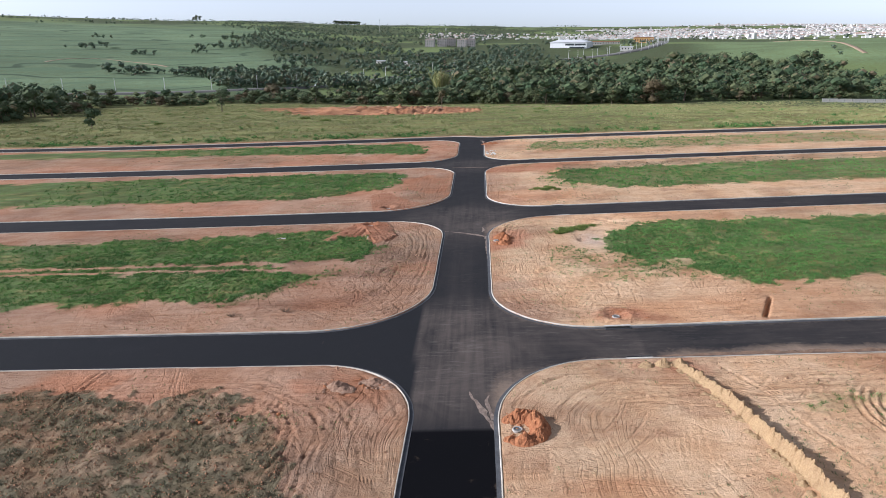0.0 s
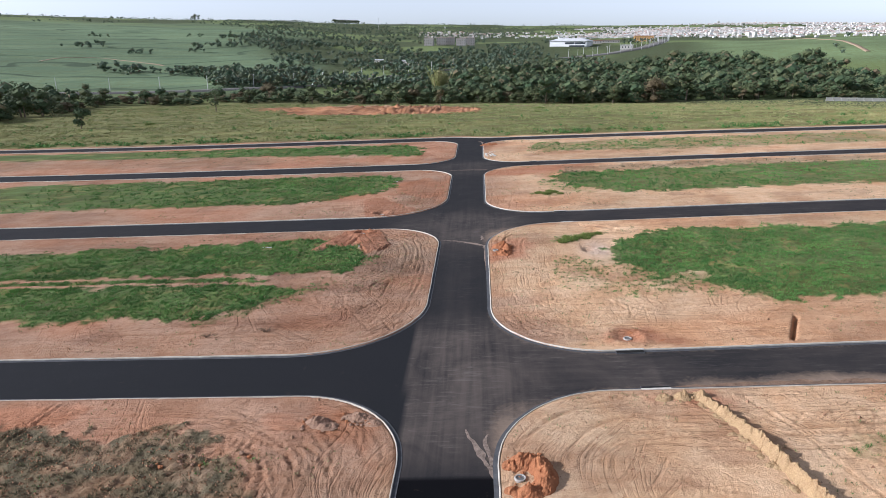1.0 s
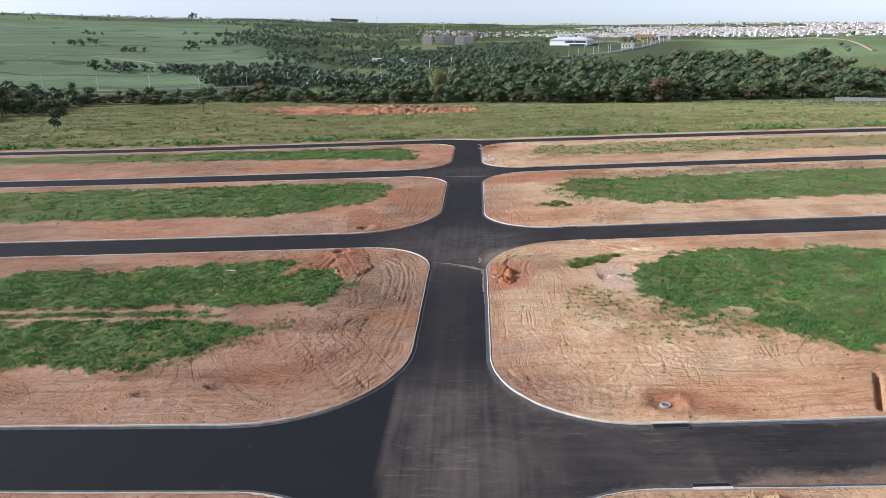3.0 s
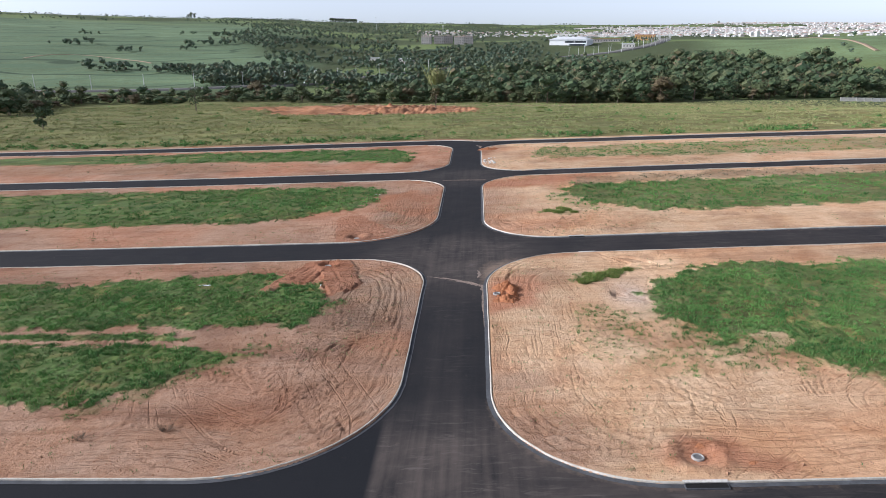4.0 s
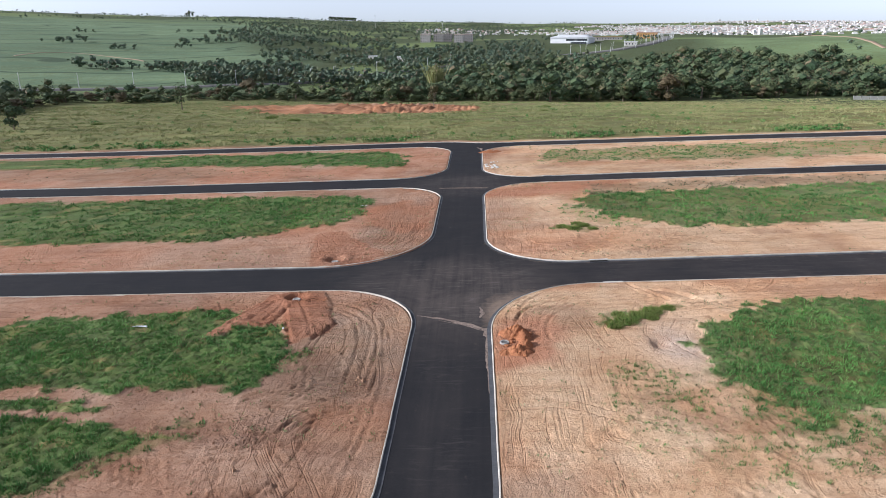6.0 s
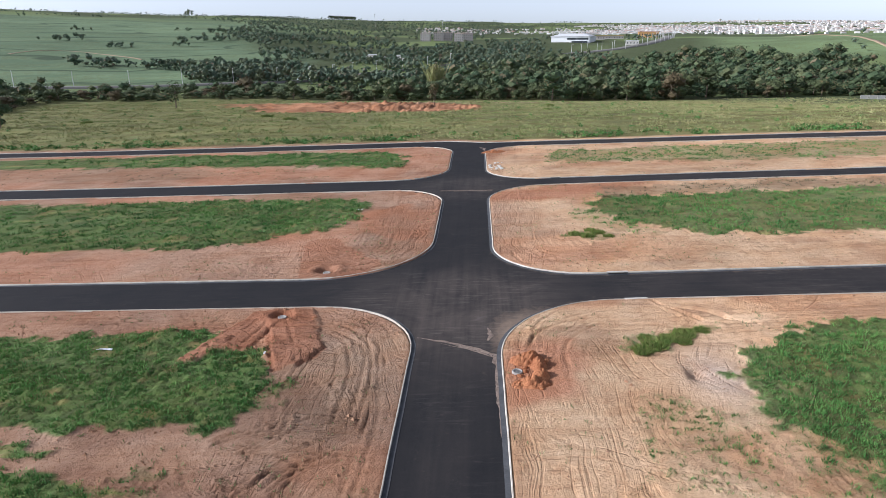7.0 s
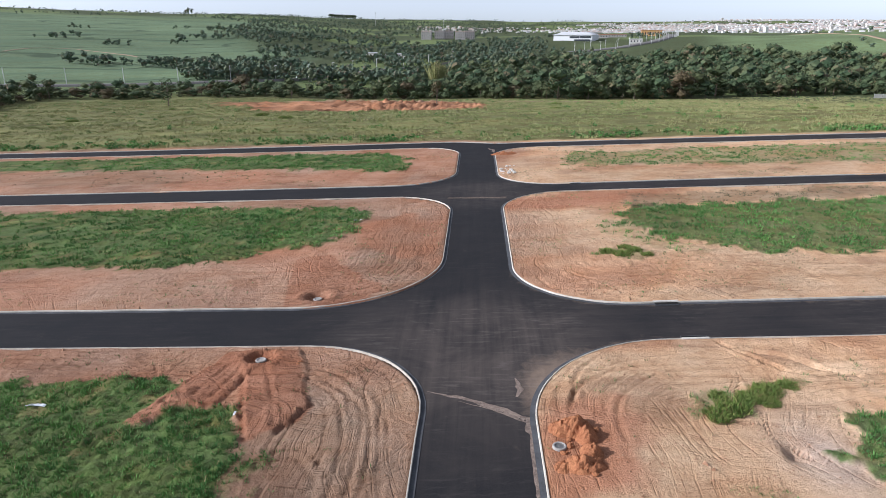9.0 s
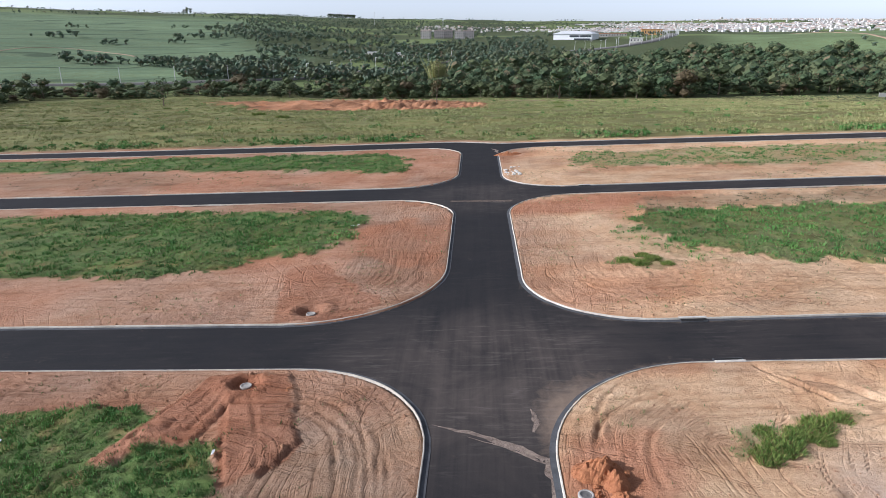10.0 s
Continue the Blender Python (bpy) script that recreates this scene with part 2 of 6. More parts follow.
SOIL, ASPHALT = soil_material(), asphalt_material()
CURB = concrete_material("curb_concrete", (0.66, 0.62, 0.54), (0.48, 0.43, 0.36))
GUTTER = concrete_material("gutter_concrete", (0.105, 0.11, 0.12), (0.06, 0.062, 0.068))
RED_EARTH = earth_material("red_earth", (0.56, 0.26, 0.13), (0.40, 0.165, 0.085))
YELLOW_EARTH = earth_material("yellow_earth", (0.58, 0.42, 0.24), (0.47, 0.325, 0.19))
PALE_EARTH = earth_material("pale_earth", (0.48, 0.33, 0.24), (0.34, 0.21, 0.15))
GRASS = leaf_material("grass_blades", (0.045, 0.14, 0.036), (0.175, 0.345, 0.085), (0.27, 0.23, 0.11), 0.05, toned=True)
DRY_GRASS = leaf_material("dry_grass_blades", (0.075, 0.09, 0.05), (0.20, 0.185, 0.11), (0.26, 0.19, 0.12), 0.25, toned=True)
TALL_GRASS = leaf_material("tall_grass_blades", (0.17, 0.215, 0.075), (0.42, 0.41, 0.19), (0.44, 0.35, 0.2), 0.05, streaky=True, toned=True)
SHRUB = leaf_material("shrub_leaves", (0.09, 0.17, 0.035), (0.24, 0.29, 0.07), (0.24, 0.2, 0.08), 0.15)
LEAVES = leaf_material("tree_leaves", (0.042, 0.074, 0.037), (0.1, 0.142, 0.066), (0.15, 0.12, 0.06), 0.06, True)
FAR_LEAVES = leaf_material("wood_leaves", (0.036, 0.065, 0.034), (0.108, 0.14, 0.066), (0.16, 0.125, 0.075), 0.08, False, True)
# paler and bluer than the valley wood: distance haze is mixed into the colour
HAZED_LEAVES = leaf_material("hazed_leaves", (0.075, 0.115, 0.08), (0.15, 0.19, 0.13), (0.17, 0.14, 0.1), 0.08, False, True)
BARK = plain_material("bark", (0.12, 0.09, 0.065), (0.2, 0.16, 0.12), 0.9, 0, 6)
# ---- terrain heights ----
_rng = np.random.RandomState(7)
_LAT = _rng.rand(256, 256)


def vnoise(x, y, seed=0):
    """Smooth value noise in 0..1 for arrays of places."""
    x, y = np.asarray(x, float) + seed * 17.31, np.asarray(y, float) + seed * 41.77
    xi, yi = np.floor(x).astype(int), np.floor(y).astype(int)
    u, v = x - xi, y - yi
    u, v = u * u * (3 - 2 * u), v * v * (3 - 2 * v)
    a, b = _LAT[xi & 255, yi & 255], _LAT[(xi + 1) & 255, yi & 255]
    c, d = _LAT[xi & 255, (yi + 1) & 255], _LAT[(xi + 1) & 255, (yi + 1) & 255]
    return (a * (1 - u) + b * u) * (1 - v) + (c * (1 - u) + d * u) * v


def fbm(x, y, octaves=4, seed=0):
    """Layered noise, about -1..1."""
    total, amp, k, norm = 0, 1.0, 1.0, 0.0
    for o in range(octaves):
        total = total + amp * (2 * vnoise(np.asarray(x) * k, np.asarray(y) * k, seed + o) - 1)
        norm += amp
        amp, k = amp * 0.5, k * 2.03
    return total / norm


def smooth(a, b, v):
    t = np.clip((np.asarray(v, float) - a) / (b - a), 0, 1)
    return t * t * (3 - 2 * t)


FAR_D = np.array([330, 380, 450, 560, 700, 850, 1000, 1200, 1500, 1800, 2600, 3600, 4700])
FAR_A = np.array([-42, -20, -6, 6, 18, 30, 42])
FAR_Z = np.array([
    [-5, -6, -9, -8, 2, 12, 21, 33, 52, 70, 112, 152, 146],
    [-5.5, -6.5, -11, -11, -5, 3, 12, 24, 40, 56, 90, 128, 122],
    [-5.5, -7, -14, -16, -11, -5, 2, 12, 23, 34, 64, 106, 104],
    [-5.5, -7, -13, -15, -10, -3, 6, 15, 22, 31, 58, 98, 96],
    [-6, -8, -12, -16, -10, 1, 12, 20, 27, 34, 58, 92, 96],
    [-6, -8, -11, -15, -12, 4, 20, 26, 30, 36, 58, 90, 98],
    [-6, -8, -11, -14, -6, 10, 22, 29, 34, 40, 62, 94, 104],
])


def site_z(x, y):
    """The graded site: it rises gently to the right, less so further off."""
    s = np.interp(y, [100, 155, 200, 300, 370], [0.0524, 0.046, 0.038, 0.02, 0.006])
    return s * 220 * np.tanh(np.asarray(x) / 220.0) + np.interp(y, [205, 250, 300, 370], [0.0, -0.6, -2.8, -6.5])


def land_z(x, y):
    """Large shape of the land: site, valley and the hills round it."""
    x, y = np.asarray(x, float), np.asarray(y, float)
    d, a = np.hypot(x, y), np.degrees(np.arctan2(x, np.maximum(y, 1.0)))
    ai = np.clip(np.interp(a, FAR_A, np.arange(7)), 0, 5.9999)
    i = ai.astype(int)
    w = ai - i
    w = w * w * (3 - 2 * w)
    far = 0
    for k in range(6):
        row = (1 - w) * np.interp(d, FAR_D, FAR_Z[k]) + w * np.interp(d, FAR_D, FAR_Z[k + 1])
        far = far + row * (i == k)
    far = far + smooth(520, 900, d) * (3.5 * fbm(x / 170, y / 170, 3, 3) + 9 * smooth(1200, 2500, d) * fbm(x / 520, y / 520, 3, 9))
    wf = smooth(300, 400, d)
    return site_z(x, y) * (1 - wf) + far * wf
# ---- end of terrain heights ----


# ---- plan of the streets ----
HALF = 3.55          # half width of the avenue between curb faces
RADIUS = 9.3         # curb radius at the street corners
DROP = 0.15          # road surface below the verge
# each street: (near curb, far curb) on the left and on the right of the avenue, as (y at the avenue, slope)
STREETS = [
    {-1: ((48.25, -0.022), (56.05, -0.025)), 1: ((48.25, -0.004), (55.1, 0.013))},
    {-1: ((100.3, -0.040), (107.85, -0.042)), 1: ((100.6, -0.018), (107.6, -0.012))},
    {-1: ((149.8, -0.050), (157.8, -0.040)), 1: ((150.9, -0.026), (156.1, -0.02))},
    {-1: ((195.0, -0.025), (202.4, -0.015)), 1: ((192.6, -0.035), (198.6, -0.02))},
]
FIELD_EDGE = {-1: (202.4, -0.015), 1: (198.6, -0.02)}
BLOCKS = []          # (side, near line, far line, near radius, far radius)
RADII = {-1: [(9.5, 9.8), (12.5, 9.8), (12.5, 9.5), (9.5, 8.8)], 1: [(9.5, 9.8), (11.3, 10.6), (10.4, 9.5), (9.5, 8.5)]}
for _side in (-1, 1):
    BLOCKS.append((_side, (-300.0, 0.0), STREETS[0][_side][0], *RADII[_side][0]))
    for _a, _b2, _q2 in zip(STREETS[:-1], STREETS[1:], RADII[_side][1:]):
        BLOCKS.append((_side, _a[_side][1], _b2[_side][0], *_q2))


def block_sd(x, y, blk):
    """Signed distance to a block's curb line, negative inside the block."""
    side, (n0, n1), (f0, f1), rn, rf = blk
    r = np.where(y < 0.5 * (max(n0, 0) + f0), rn, rf)
    dm = r - (side * x - HALF)
    dn = r - (y - n0 - n1 * x) / math.hypot(1, n1)
    df = r - (f0 + f1 * x - y) / math.hypot(1, f1)
    d2 = np.maximum(dn, df)
    return np.hypot(np.maximum(dm, 0), np.maximum(d2, 0)) + np.minimum(np.maximum(dm, d2), 0) - r


def field_sd(x, y):
    jog = smooth(-6, 6, x)
    edge = (1 - jog) * (FIELD_EDGE[-1][0] + FIELD_EDGE[-1][1] * x) + jog * (FIELD_EDGE[1][0] + FIELD_EDGE[1][1] * x)
    return edge - y


def road_sd(x, y):
    """Positive on the roads: distance to the nearest curb; negative inside blocks and field."""
    d = field_sd(x, y)
    for blk in BLOCKS:
        d = np.minimum(d, block_sd(x, y, blk))
    return d


def poly_sd(x, y, pts):
    """Signed distance to a polygon, negative inside."""
    p = np.array(pts, float)
    best, inside = np.full(np.shape(x), 1e9), np.zeros(np.shape(x), bool)
    for (ax, ay), (bx, by) in zip(p, np.roll(p, -1, 0)):
        ex, ey = bx - ax, by - ay
        t = np.clip(((x - ax) * ex + (y - ay) * ey) / (ex * ex + ey * ey), 0, 1)
        best = np.minimum(best, np.hypot(x - ax - t * ex, y - ay - t * ey))
        cross = (ay > y) != (by > y)
        inside ^= cross & (x < ex * (y - ay) / (ey if ey else 1e-9) + ax)
    return np.where(inside, -best, best)


# grass on the lots: outlines in plan, with the share of ground that is covered
GREEN = [
    ([(-150, 97), (-53, 94.5), (-34, 96.2), (-23.4, 95.7), (-15.4, 92), (-13.3, 85.6), (-13.5, 81.6), (-15.4, 79.9), (-26.6, 79.5), (-44, 80.4), (-150, 83.4)], 1.0),
    ([(-150, 81.0), (-41, 78.1), (-30, 77.3), (-21.5, 76.0), (-17.8, 74.2), (-22.4, 71.5), (-24.2, 68.6), (-28.7, 66.4), (-32.7, 65.8), (-150, 67.5)], 1.0),
    ([(-150, 150.5), (-74, 148.3), (-46.8, 147.6), (-20, 145.5), (-15.2, 142.3), (-13.6, 137.5), (-16.9, 130.7), (-18.8, 126.7), (-24.5, 125.1), (-28.2, 122.4), (-41, 121.6), (-150, 124)], 1.0),
    ([(-170, 196), (-72, 193.5), (-16.8, 190), (-11.5, 177.4), (-14.6, 171.3), (-65, 180), (-170, 186)], 0.9),
    ([(24.5, 90.3), (28.5, 94.5), (46, 93), (150, 92), (150, 66), (49, 66.6), (34.6, 65.3), (29.4, 71.4), (29.1, 75.3), (24.4, 73.6), (22.4, 76.8), (19.3, 79.2), (19.4, 85.7)], 1.0),
    ([(11.5, 83.6), (16.4, 84.6), (19.9, 80), (24, 74), (29, 69), (17.5, 69.5), (13.5, 70.5), (12, 74.3)], 0.42),
    ([(16.5, 133.5), (20, 140), (55, 140.5), (150, 140), (150, 118), (42, 119), (27, 119.5), (24, 122.7), (18, 129)], 0.85),
    ([(15.4, 177), (20, 184), (81, 184), (160, 182), (160, 164), (70, 164.5), (44, 166), (16, 170.7)], 0.65),
    ([(28.5, 39.4), (29, 41), (36, 41), (60, 41), (60, 38), (34, 38.8)], 0.5),
    ([(-150, 85.3), (-43, 82.3), (-29, 81.2), (-25, 78.5), (-29, 75.5), (-42, 76.2), (-150, 79.0)], 0.9),
    ([(-18, 39), (-16.5, 41), (-14.5, 39.5), (-16, 37.5)], 0.5),
    ([(13.1, 90.7), (14.5, 92.8), (18.6, 94.2), (21.5, 94.0), (18.4, 92.0), (15.2, 89.6)], 0.6),
    ([(-18, 79.5), (-12.6, 81.5), (-11.8, 86), (-13.6, 88.5), (-20, 81)], 0.55),
    ([(-21, 76.5), (-16.4, 75.6), (-17.0, 72.2), (-21.5, 70.4), (-24, 66.2), (-29, 64.6), (-27, 70)], 0.55),
    ([(20.5, 86.5), (18.0, 80.5), (20.6, 75.6), (24.6, 72.0), (29.4, 69.0), (33, 64.2), (38, 63.4), (33, 72), (24, 84)], 0.55),
    ([(13.0, 128), (16, 136), (20, 139.5), (20, 129), (25, 120.5), (18, 121.5)], 0.5),
    ([(12.3, 121), (14, 123.3), (17.1, 123.6), (19.6, 121), (18, 118.5), (15, 118.4)], 0.6),
]
DRY = [
    ([(-150, 44), (-33.5, 43.8), (-19, 42.7), (-13.1, 36), (-10.8, 29), (-10, 0), (-150, 0)], 0.85),
    ([(21, 147), (60, 147), (150, 144), (150, 140), (55, 140.5), (20, 140)], 0.55),
    ([(-150, 185), (-65, 179), (-40, 170), (-60, 166), (-150, 172)], 0.35),
    ([(16, 82), (22, 86), (26, 78), (20, 72)], 0.25),
]
RED = [
    [(-18.8, 100.2), (-20.9, 94.4), (-22.1, 90.2), (-20.8, 89.6), (-19.4, 91.6), (-17.5, 92.2), (-16.3, 95.5), (-15, 100)],
    [(-17.6, 98.6), (-15.6, 91.4), (-13.9, 88.4), (-12.1, 88.7), (-10.9, 91.7), (-12.6, 97.5), (-13.6, 100.2)],
    [(-17.2, 108.9), (-18.6, 116), (-19.6, 122.4), (-16.2, 124), (-13.6, 119), (-9, 113), (-10.4, 109.5)],
    [(-12, 124), (-4, 120), (-4, 136), (-10, 140), (-18, 135)],
    [(3.6, 141), (3.6, 146), (16, 150), (28, 149), (24, 145), (10, 139)],
    [(14, 56.5), (15.5, 61), (19, 60), (21, 56.5)],
    [(-14, 44), (-11, 47.5), (-5, 44), (-5, 38), (-9, 41)],
    [(15, 47), (16, 45.5), (21, 46), (20.5, 47.6)],
    [(3.6, 92), (3.6, 82), (9, 83), (9, 92)],
    [(-40, 47), (-37, 48.2), (-30, 48), (-34, 43), (-44, 40)],
]


BANK = [(-120, 356), (-83, 314), (-50, 302), (-2, 302), (8, 345), (-25, 374), (-64, 372)]


def cover_share(x, y, patches, ragged=2.2):
    share = np.zeros(np.shape(x))
    wob = ragged * fbm(x / 5.0, y / 5.0, 4, 21) + 0.8 * fbm(x / 1.3, y / 1.3, 2, 5)
    spots = 0.8 * (vnoise(x / 0.7, y / 0.7, 53) - 0.5) + 0.85 * (vnoise(x / 2.3, y / 2.3, 54) - 0.5)
    for pts, s in patches:
        (x0, y0), (x1, y1) = np.min(pts, 0) - 4, np.max(pts, 0) + 4
        k = (x > x0) & (x < x1) & (y > y0) & (y < y1)
        if k.any():
            deep = smooth(2.6, -3.2, poly_sd(x[k], y[k], pts) + 0.8 * wob[k])
            share[k] = np.maximum(share[k], s * smooth(0.34, 0.6, deep + spots[k] * (1.12 - 0.85 * deep) * smooth(0.02, 0.3, deep)))
    return share


def green_share(x, y):
    """Grass, but for the fans of freshly dug red earth thrown over it."""
    cut = np.zeros(np.shape(x))
    for pts in RED[:3]:
        cut = np.maximum(cut, smooth(0.5, -0.3, poly_sd(x, y, pts) + 0.7 * fbm(x / 2.5, y / 2.5, 3, 19)))
    # two wheel ruts of a tractor through the grass
    wob = 0.35 * fbm(x / 4, y / 4, 3, 57)
    for xs, ys in (((-150, -43.2, -32.2, -23.4, -19.6, -17.3), (83.5, 80.4, 80.0, 79.1, 78.1, 77.3)), ((-150, -41.6, -30.7, -23.5, -21.2, -19), (81.0, 78.2, 77.4, 76.4, 75.4, 74.8))):
        cut = np.maximum(cut, smooth(0.5, 0.26, np.abs(y - np.interp(x, xs, ys) + wob)) * (x < -16))
    return cover_share(x, y, GREEN) * (1 - cut)


# ---- tyre ruts on the bare verges: arcs round the corners and runs along the streets ----
_r = random.Random(4)
RUTS = []            # (centre x, y, radius, from angle, to angle, depth, tread)
for _side, _n, _f, _rn, _rf in BLOCKS:
    for _line, _up in ((_n, -1), (_f, 1)):
        if _line[0] < 0 or _line[0] > 170:
            continue
        cx, cy = _side * (HALF + RADIUS), _line[0] + _line[1] * _side * (HALF + RADIUS) - _up * RADIUS
        for _k in range(7):
            rad = _r.uniform(2.5, 8.6)
            base = math.atan2(_up * 0.7, -_side * 0.7)
            span = radians(_r.uniform(25, 60))
            for off in (0, _r.uniform(1.5, 2.1)):
                RUTS.append((cx + _r.uniform(-2.5, 2.5), cy + _r.uniform(-2.5, 2.5), rad + off, base + radians(_r.uniform(-10, 10)), span, _r.uniform(0.02, 0.06), _r.random() < 0.5))
for _side, _n, _f, _rn, _rf in BLOCKS:
    for _k in range(8):
        x0 = _side * _r.uniform(12, 40)
        y0 = (_f[0] - _r.uniform(2, 7)) if _r.random() < 0.5 or _n[0] < 0 else (_n[0] + _r.uniform(2, 12))
        rad = _r.uniform(25, 90) * _r.choice((-1, 1))
        for off in (0, 1.9):
            RUTS.append((x0, y0 - rad, abs(rad) + off, math.copysign(math.pi / 2, rad), _r.uniform(5, 14) / abs(rad), _r.uniform(0.03, 0.07), _r.random() < 0.6))


for _k in range(7):
    RUTS.append((37.5, 38.0, 2.6 + 0.62 * _k, math.pi + _r.uniform(-0.1, 0.1), 0.95, 0.09, False))
for _k in range(5):
    RUTS.append((-19.5 + _r.uniform(-1, 1), 36.0 + _r.uniform(-1, 1), 5.5 + 0.7 * _k, 0.3, 0.9, 0.09, True))


TRAILS = []          # (points along the mark, depth, tread)


def trail(*pts, pair=0.0, depth=0.07, tread=False):
    """A tyre mark or scrape through a few points, single or as a pair of wheels."""
    p = np.array((pts[0],) + pts + (pts[-1],), float)
    out = []
    for a, b, c, d in zip(p[:-3], p[1:-2], p[2:-1], p[3:]):
        for t in np.arange(0, 1, 0.125):
            out.append(0.5 * (2 * b + (c - a) * t + (2 * a - 5 * b + 4 * c - d) * t * t + (3 * b - a - 3 * c + d) * t ** 3))
    line = np.array(out + [p[-1]])
    TRAILS.append((line, depth, tread))
    if pair:
        g = np.gradient(line, axis=0)
        TRAILS.append((line + pair * np.c_[-g[:, 1], g[:, 0]] / np.linalg.norm(g, axis=1)[:, None], depth, tread))


# over the red fan and round the corner beside it
trail((-19.7, 97.2), (-20.6, 94.5), (-20.9, 91.5), depth=0.1)
trail((-18.2, 97.9), (-18.9, 95.0), (-19.4, 92.6), depth=0.1)
trail((-17.2, 97.7), (-17.4, 95.5), (-18.0, 93.3), depth=0.12)
trail((-15.3, 97.2), (-13.6, 92.9), (-12.5, 89.4), depth=0.1)
trail((-16.6, 96.0), (-15.2, 91.5), (-14.2, 88.9), depth=0.14)
trail((-12.4, 95.7), (-9.4, 93.1), (-8.2, 89.2), (-7.8, 85.9), (-7.8, 80.5), pair=1.7, depth=0.1)
trail((-13.0, 94.2), (-10.2, 92.4), (-9.1, 88.6), (-8.7, 83.9), depth=0.08, tread=True)
trail((-6.1, 90.7), (-5.5, 85.0), (-5.6, 79.7), depth=0.09)
trail((-11.5, 96.3), (-7.6, 91.9), (-6.9, 87.7), (-6.8, 81.9), depth=0.09)
trail((-10.3, 96.6), (-6.9, 93.3), (-5.2, 88.7), depth=0.07)
for _k in range(4):
    trail((-10.2, 80.4 - 0.75 * _k), (-7.0, 79.7 - 0.75 * _k), (-4.0, 79.0 - 0.75 * _k), depth=0.07, tread=True)
trail((-15.1, 79.0), (-13.1, 80.3), (-10.7, 81.3), pair=-0.5, depth=0.2, tread=True)
trail((-13.3, 78.0), (-11.3, 78.6), (-10.2, 80.2), pair=0.6, depth=0.18, tread=True)
trail((-12.5, 85.3), (-10.5, 86.5), (-8.8, 84.3), pair=0.8, depth=0.1, tread=True)
trail((-14.9, 77.5), (-12.2, 77.7), (-9.1, 77.2), pair=0.7, depth=0.09, tread=True)
trail((-42.2, 99.7), (-32.6, 99.8), (-23.0, 99.5), pair=-1.7, depth=0.07, tread=True)
trail((-26.5, 99.0), (-24.0, 97.6), (-21.5, 98.6), pair=0.6, depth=0.09, tread=True)
for _k in range(16):
    _x, _y, _a = _r.uniform(-13.5, -6.0), _r.uniform(66, 83), _r.uniform(-0.6, 1.0)
    _l, _b4 = _r.uniform(1.2, 2.6), _r.uniform(-0.9, 0.9)
    trail((_x - _l * math.cos(_a), _y - _l * math.sin(_a)), (_x - _b4 * math.sin(_a), _y + _b4 * math.cos(_a)), (_x + _l * math.cos(_a), _y + _l * math.sin(_a)), pair=_r.choice((0.0, 0.5, 1.7)), depth=_r.uniform(0.08, 0.14), tread=_k % 3 > 0)
for _k in range(16):
    _x, _y, _a = _r.uniform(7, 26), _r.uniform(58, 70), _r.uniform(-0.9, 0.5)
    _l, _b4 = _r.uniform(1.0, 2.2), _r.uniform(-0.6, 0.6)
    trail((_x - _l * math.cos(_a), _y - _l * math.sin(_a)), (_x - _b4 * math.sin(_a), _y + _b4 * math.cos(_a)), (_x + _l * math.cos(_a), _y + _l * math.sin(_a)), pair=_r.choice((0.0, 0.5, 1.6)), depth=_r.uniform(0.05, 0.1), tread=_k % 3 > 0)
# on the left block towards the first crossing
for _k in range(6):
    trail((-21.4 + 0.62 * _k, 72.2), (-19.6 + 0.56 * _k, 69.3), depth=0.06)
trail((-12.0, 67.1), (-10.2, 63.4), (-7.9, 59.8), depth=0.09, tread=True)
trail((-8.0, 63.7), (-6.7, 61.3), depth=0.1)
trail((-16.6, 64.0), (-13.3, 65.2), pair=0.5)
trail((-19.4, 68.9), (-16.2, 70.4), (-12.2, 70.8), pair=0.9, depth=0.1, tread=True)
trail((-10.4, 70.7), (-8.6, 66.9), pair=0.5, depth=0.08)
for _k in range(5):
    trail((-15.4, 60.1 + 0.6 * _k), (-11.6, 61.0 + 0.6 * _k), depth=0.07, tread=True)
trail((-28.0, 59.2), (-22.3, 59.5), (-15.9, 58.9), pair=1.6, tread=True)
trail((-13.6, 69.0), (-12.2, 73.5), (-14.5, 77.0), pair=1.8, depth=0.08, tread=True)
trail((-6.0, 76.5), (-8.5, 71.5), (-12.0, 66.0), pair=1.7, depth=0.06, tread=True)
# on the right block
trail((7.4, 72.1), (8.5, 67.7), (11.1, 64.8), (13.6, 63.0), pair=-1.7, depth=0.06, tread=True)
trail((17.7, 69.3), (17.4, 66.3), (18.2, 64.5), (17.7, 62.4), depth=0.06)
trail((15.0, 64.0), (13.6, 61.4), depth=0.07)
trail((14.7, 60.8), (13.9, 59.0), depth=0.07)
trail((9.3, 61.3), (13.8, 60.3), pair=-1.6, tread=True)
trail((20.6, 75.0), (21.3, 71.3), pair=0.6, depth=0.09)
trail((18.0, 68.5), (20.5, 65.0), (24.0, 64.6), (29.8, 65.8), pair=1.5, depth=0.09, tread=True)
trail((16.5, 67.6), (20.0, 63.6), (26.9, 62.4), pair=0.7, depth=0.09, tread=True)
trail((21.9, 61.5), (26.9, 60.6), pair=1.0, tread=True)
trail((9.2, 89.1), (11.7, 90.8), (12.4, 92.9), depth=0.05, tread=True)
trail((13.0, 89.1), (17.5, 89.1), depth=0.08, tread=True)
trail((11.6, 82.3), (12.8, 80.9), depth=0.08)
for _k in range(4):
    trail((9.2 + 0.45 * _k, 83.0), (9.5 + 0.45 * _k, 80.6), depth=0.06)
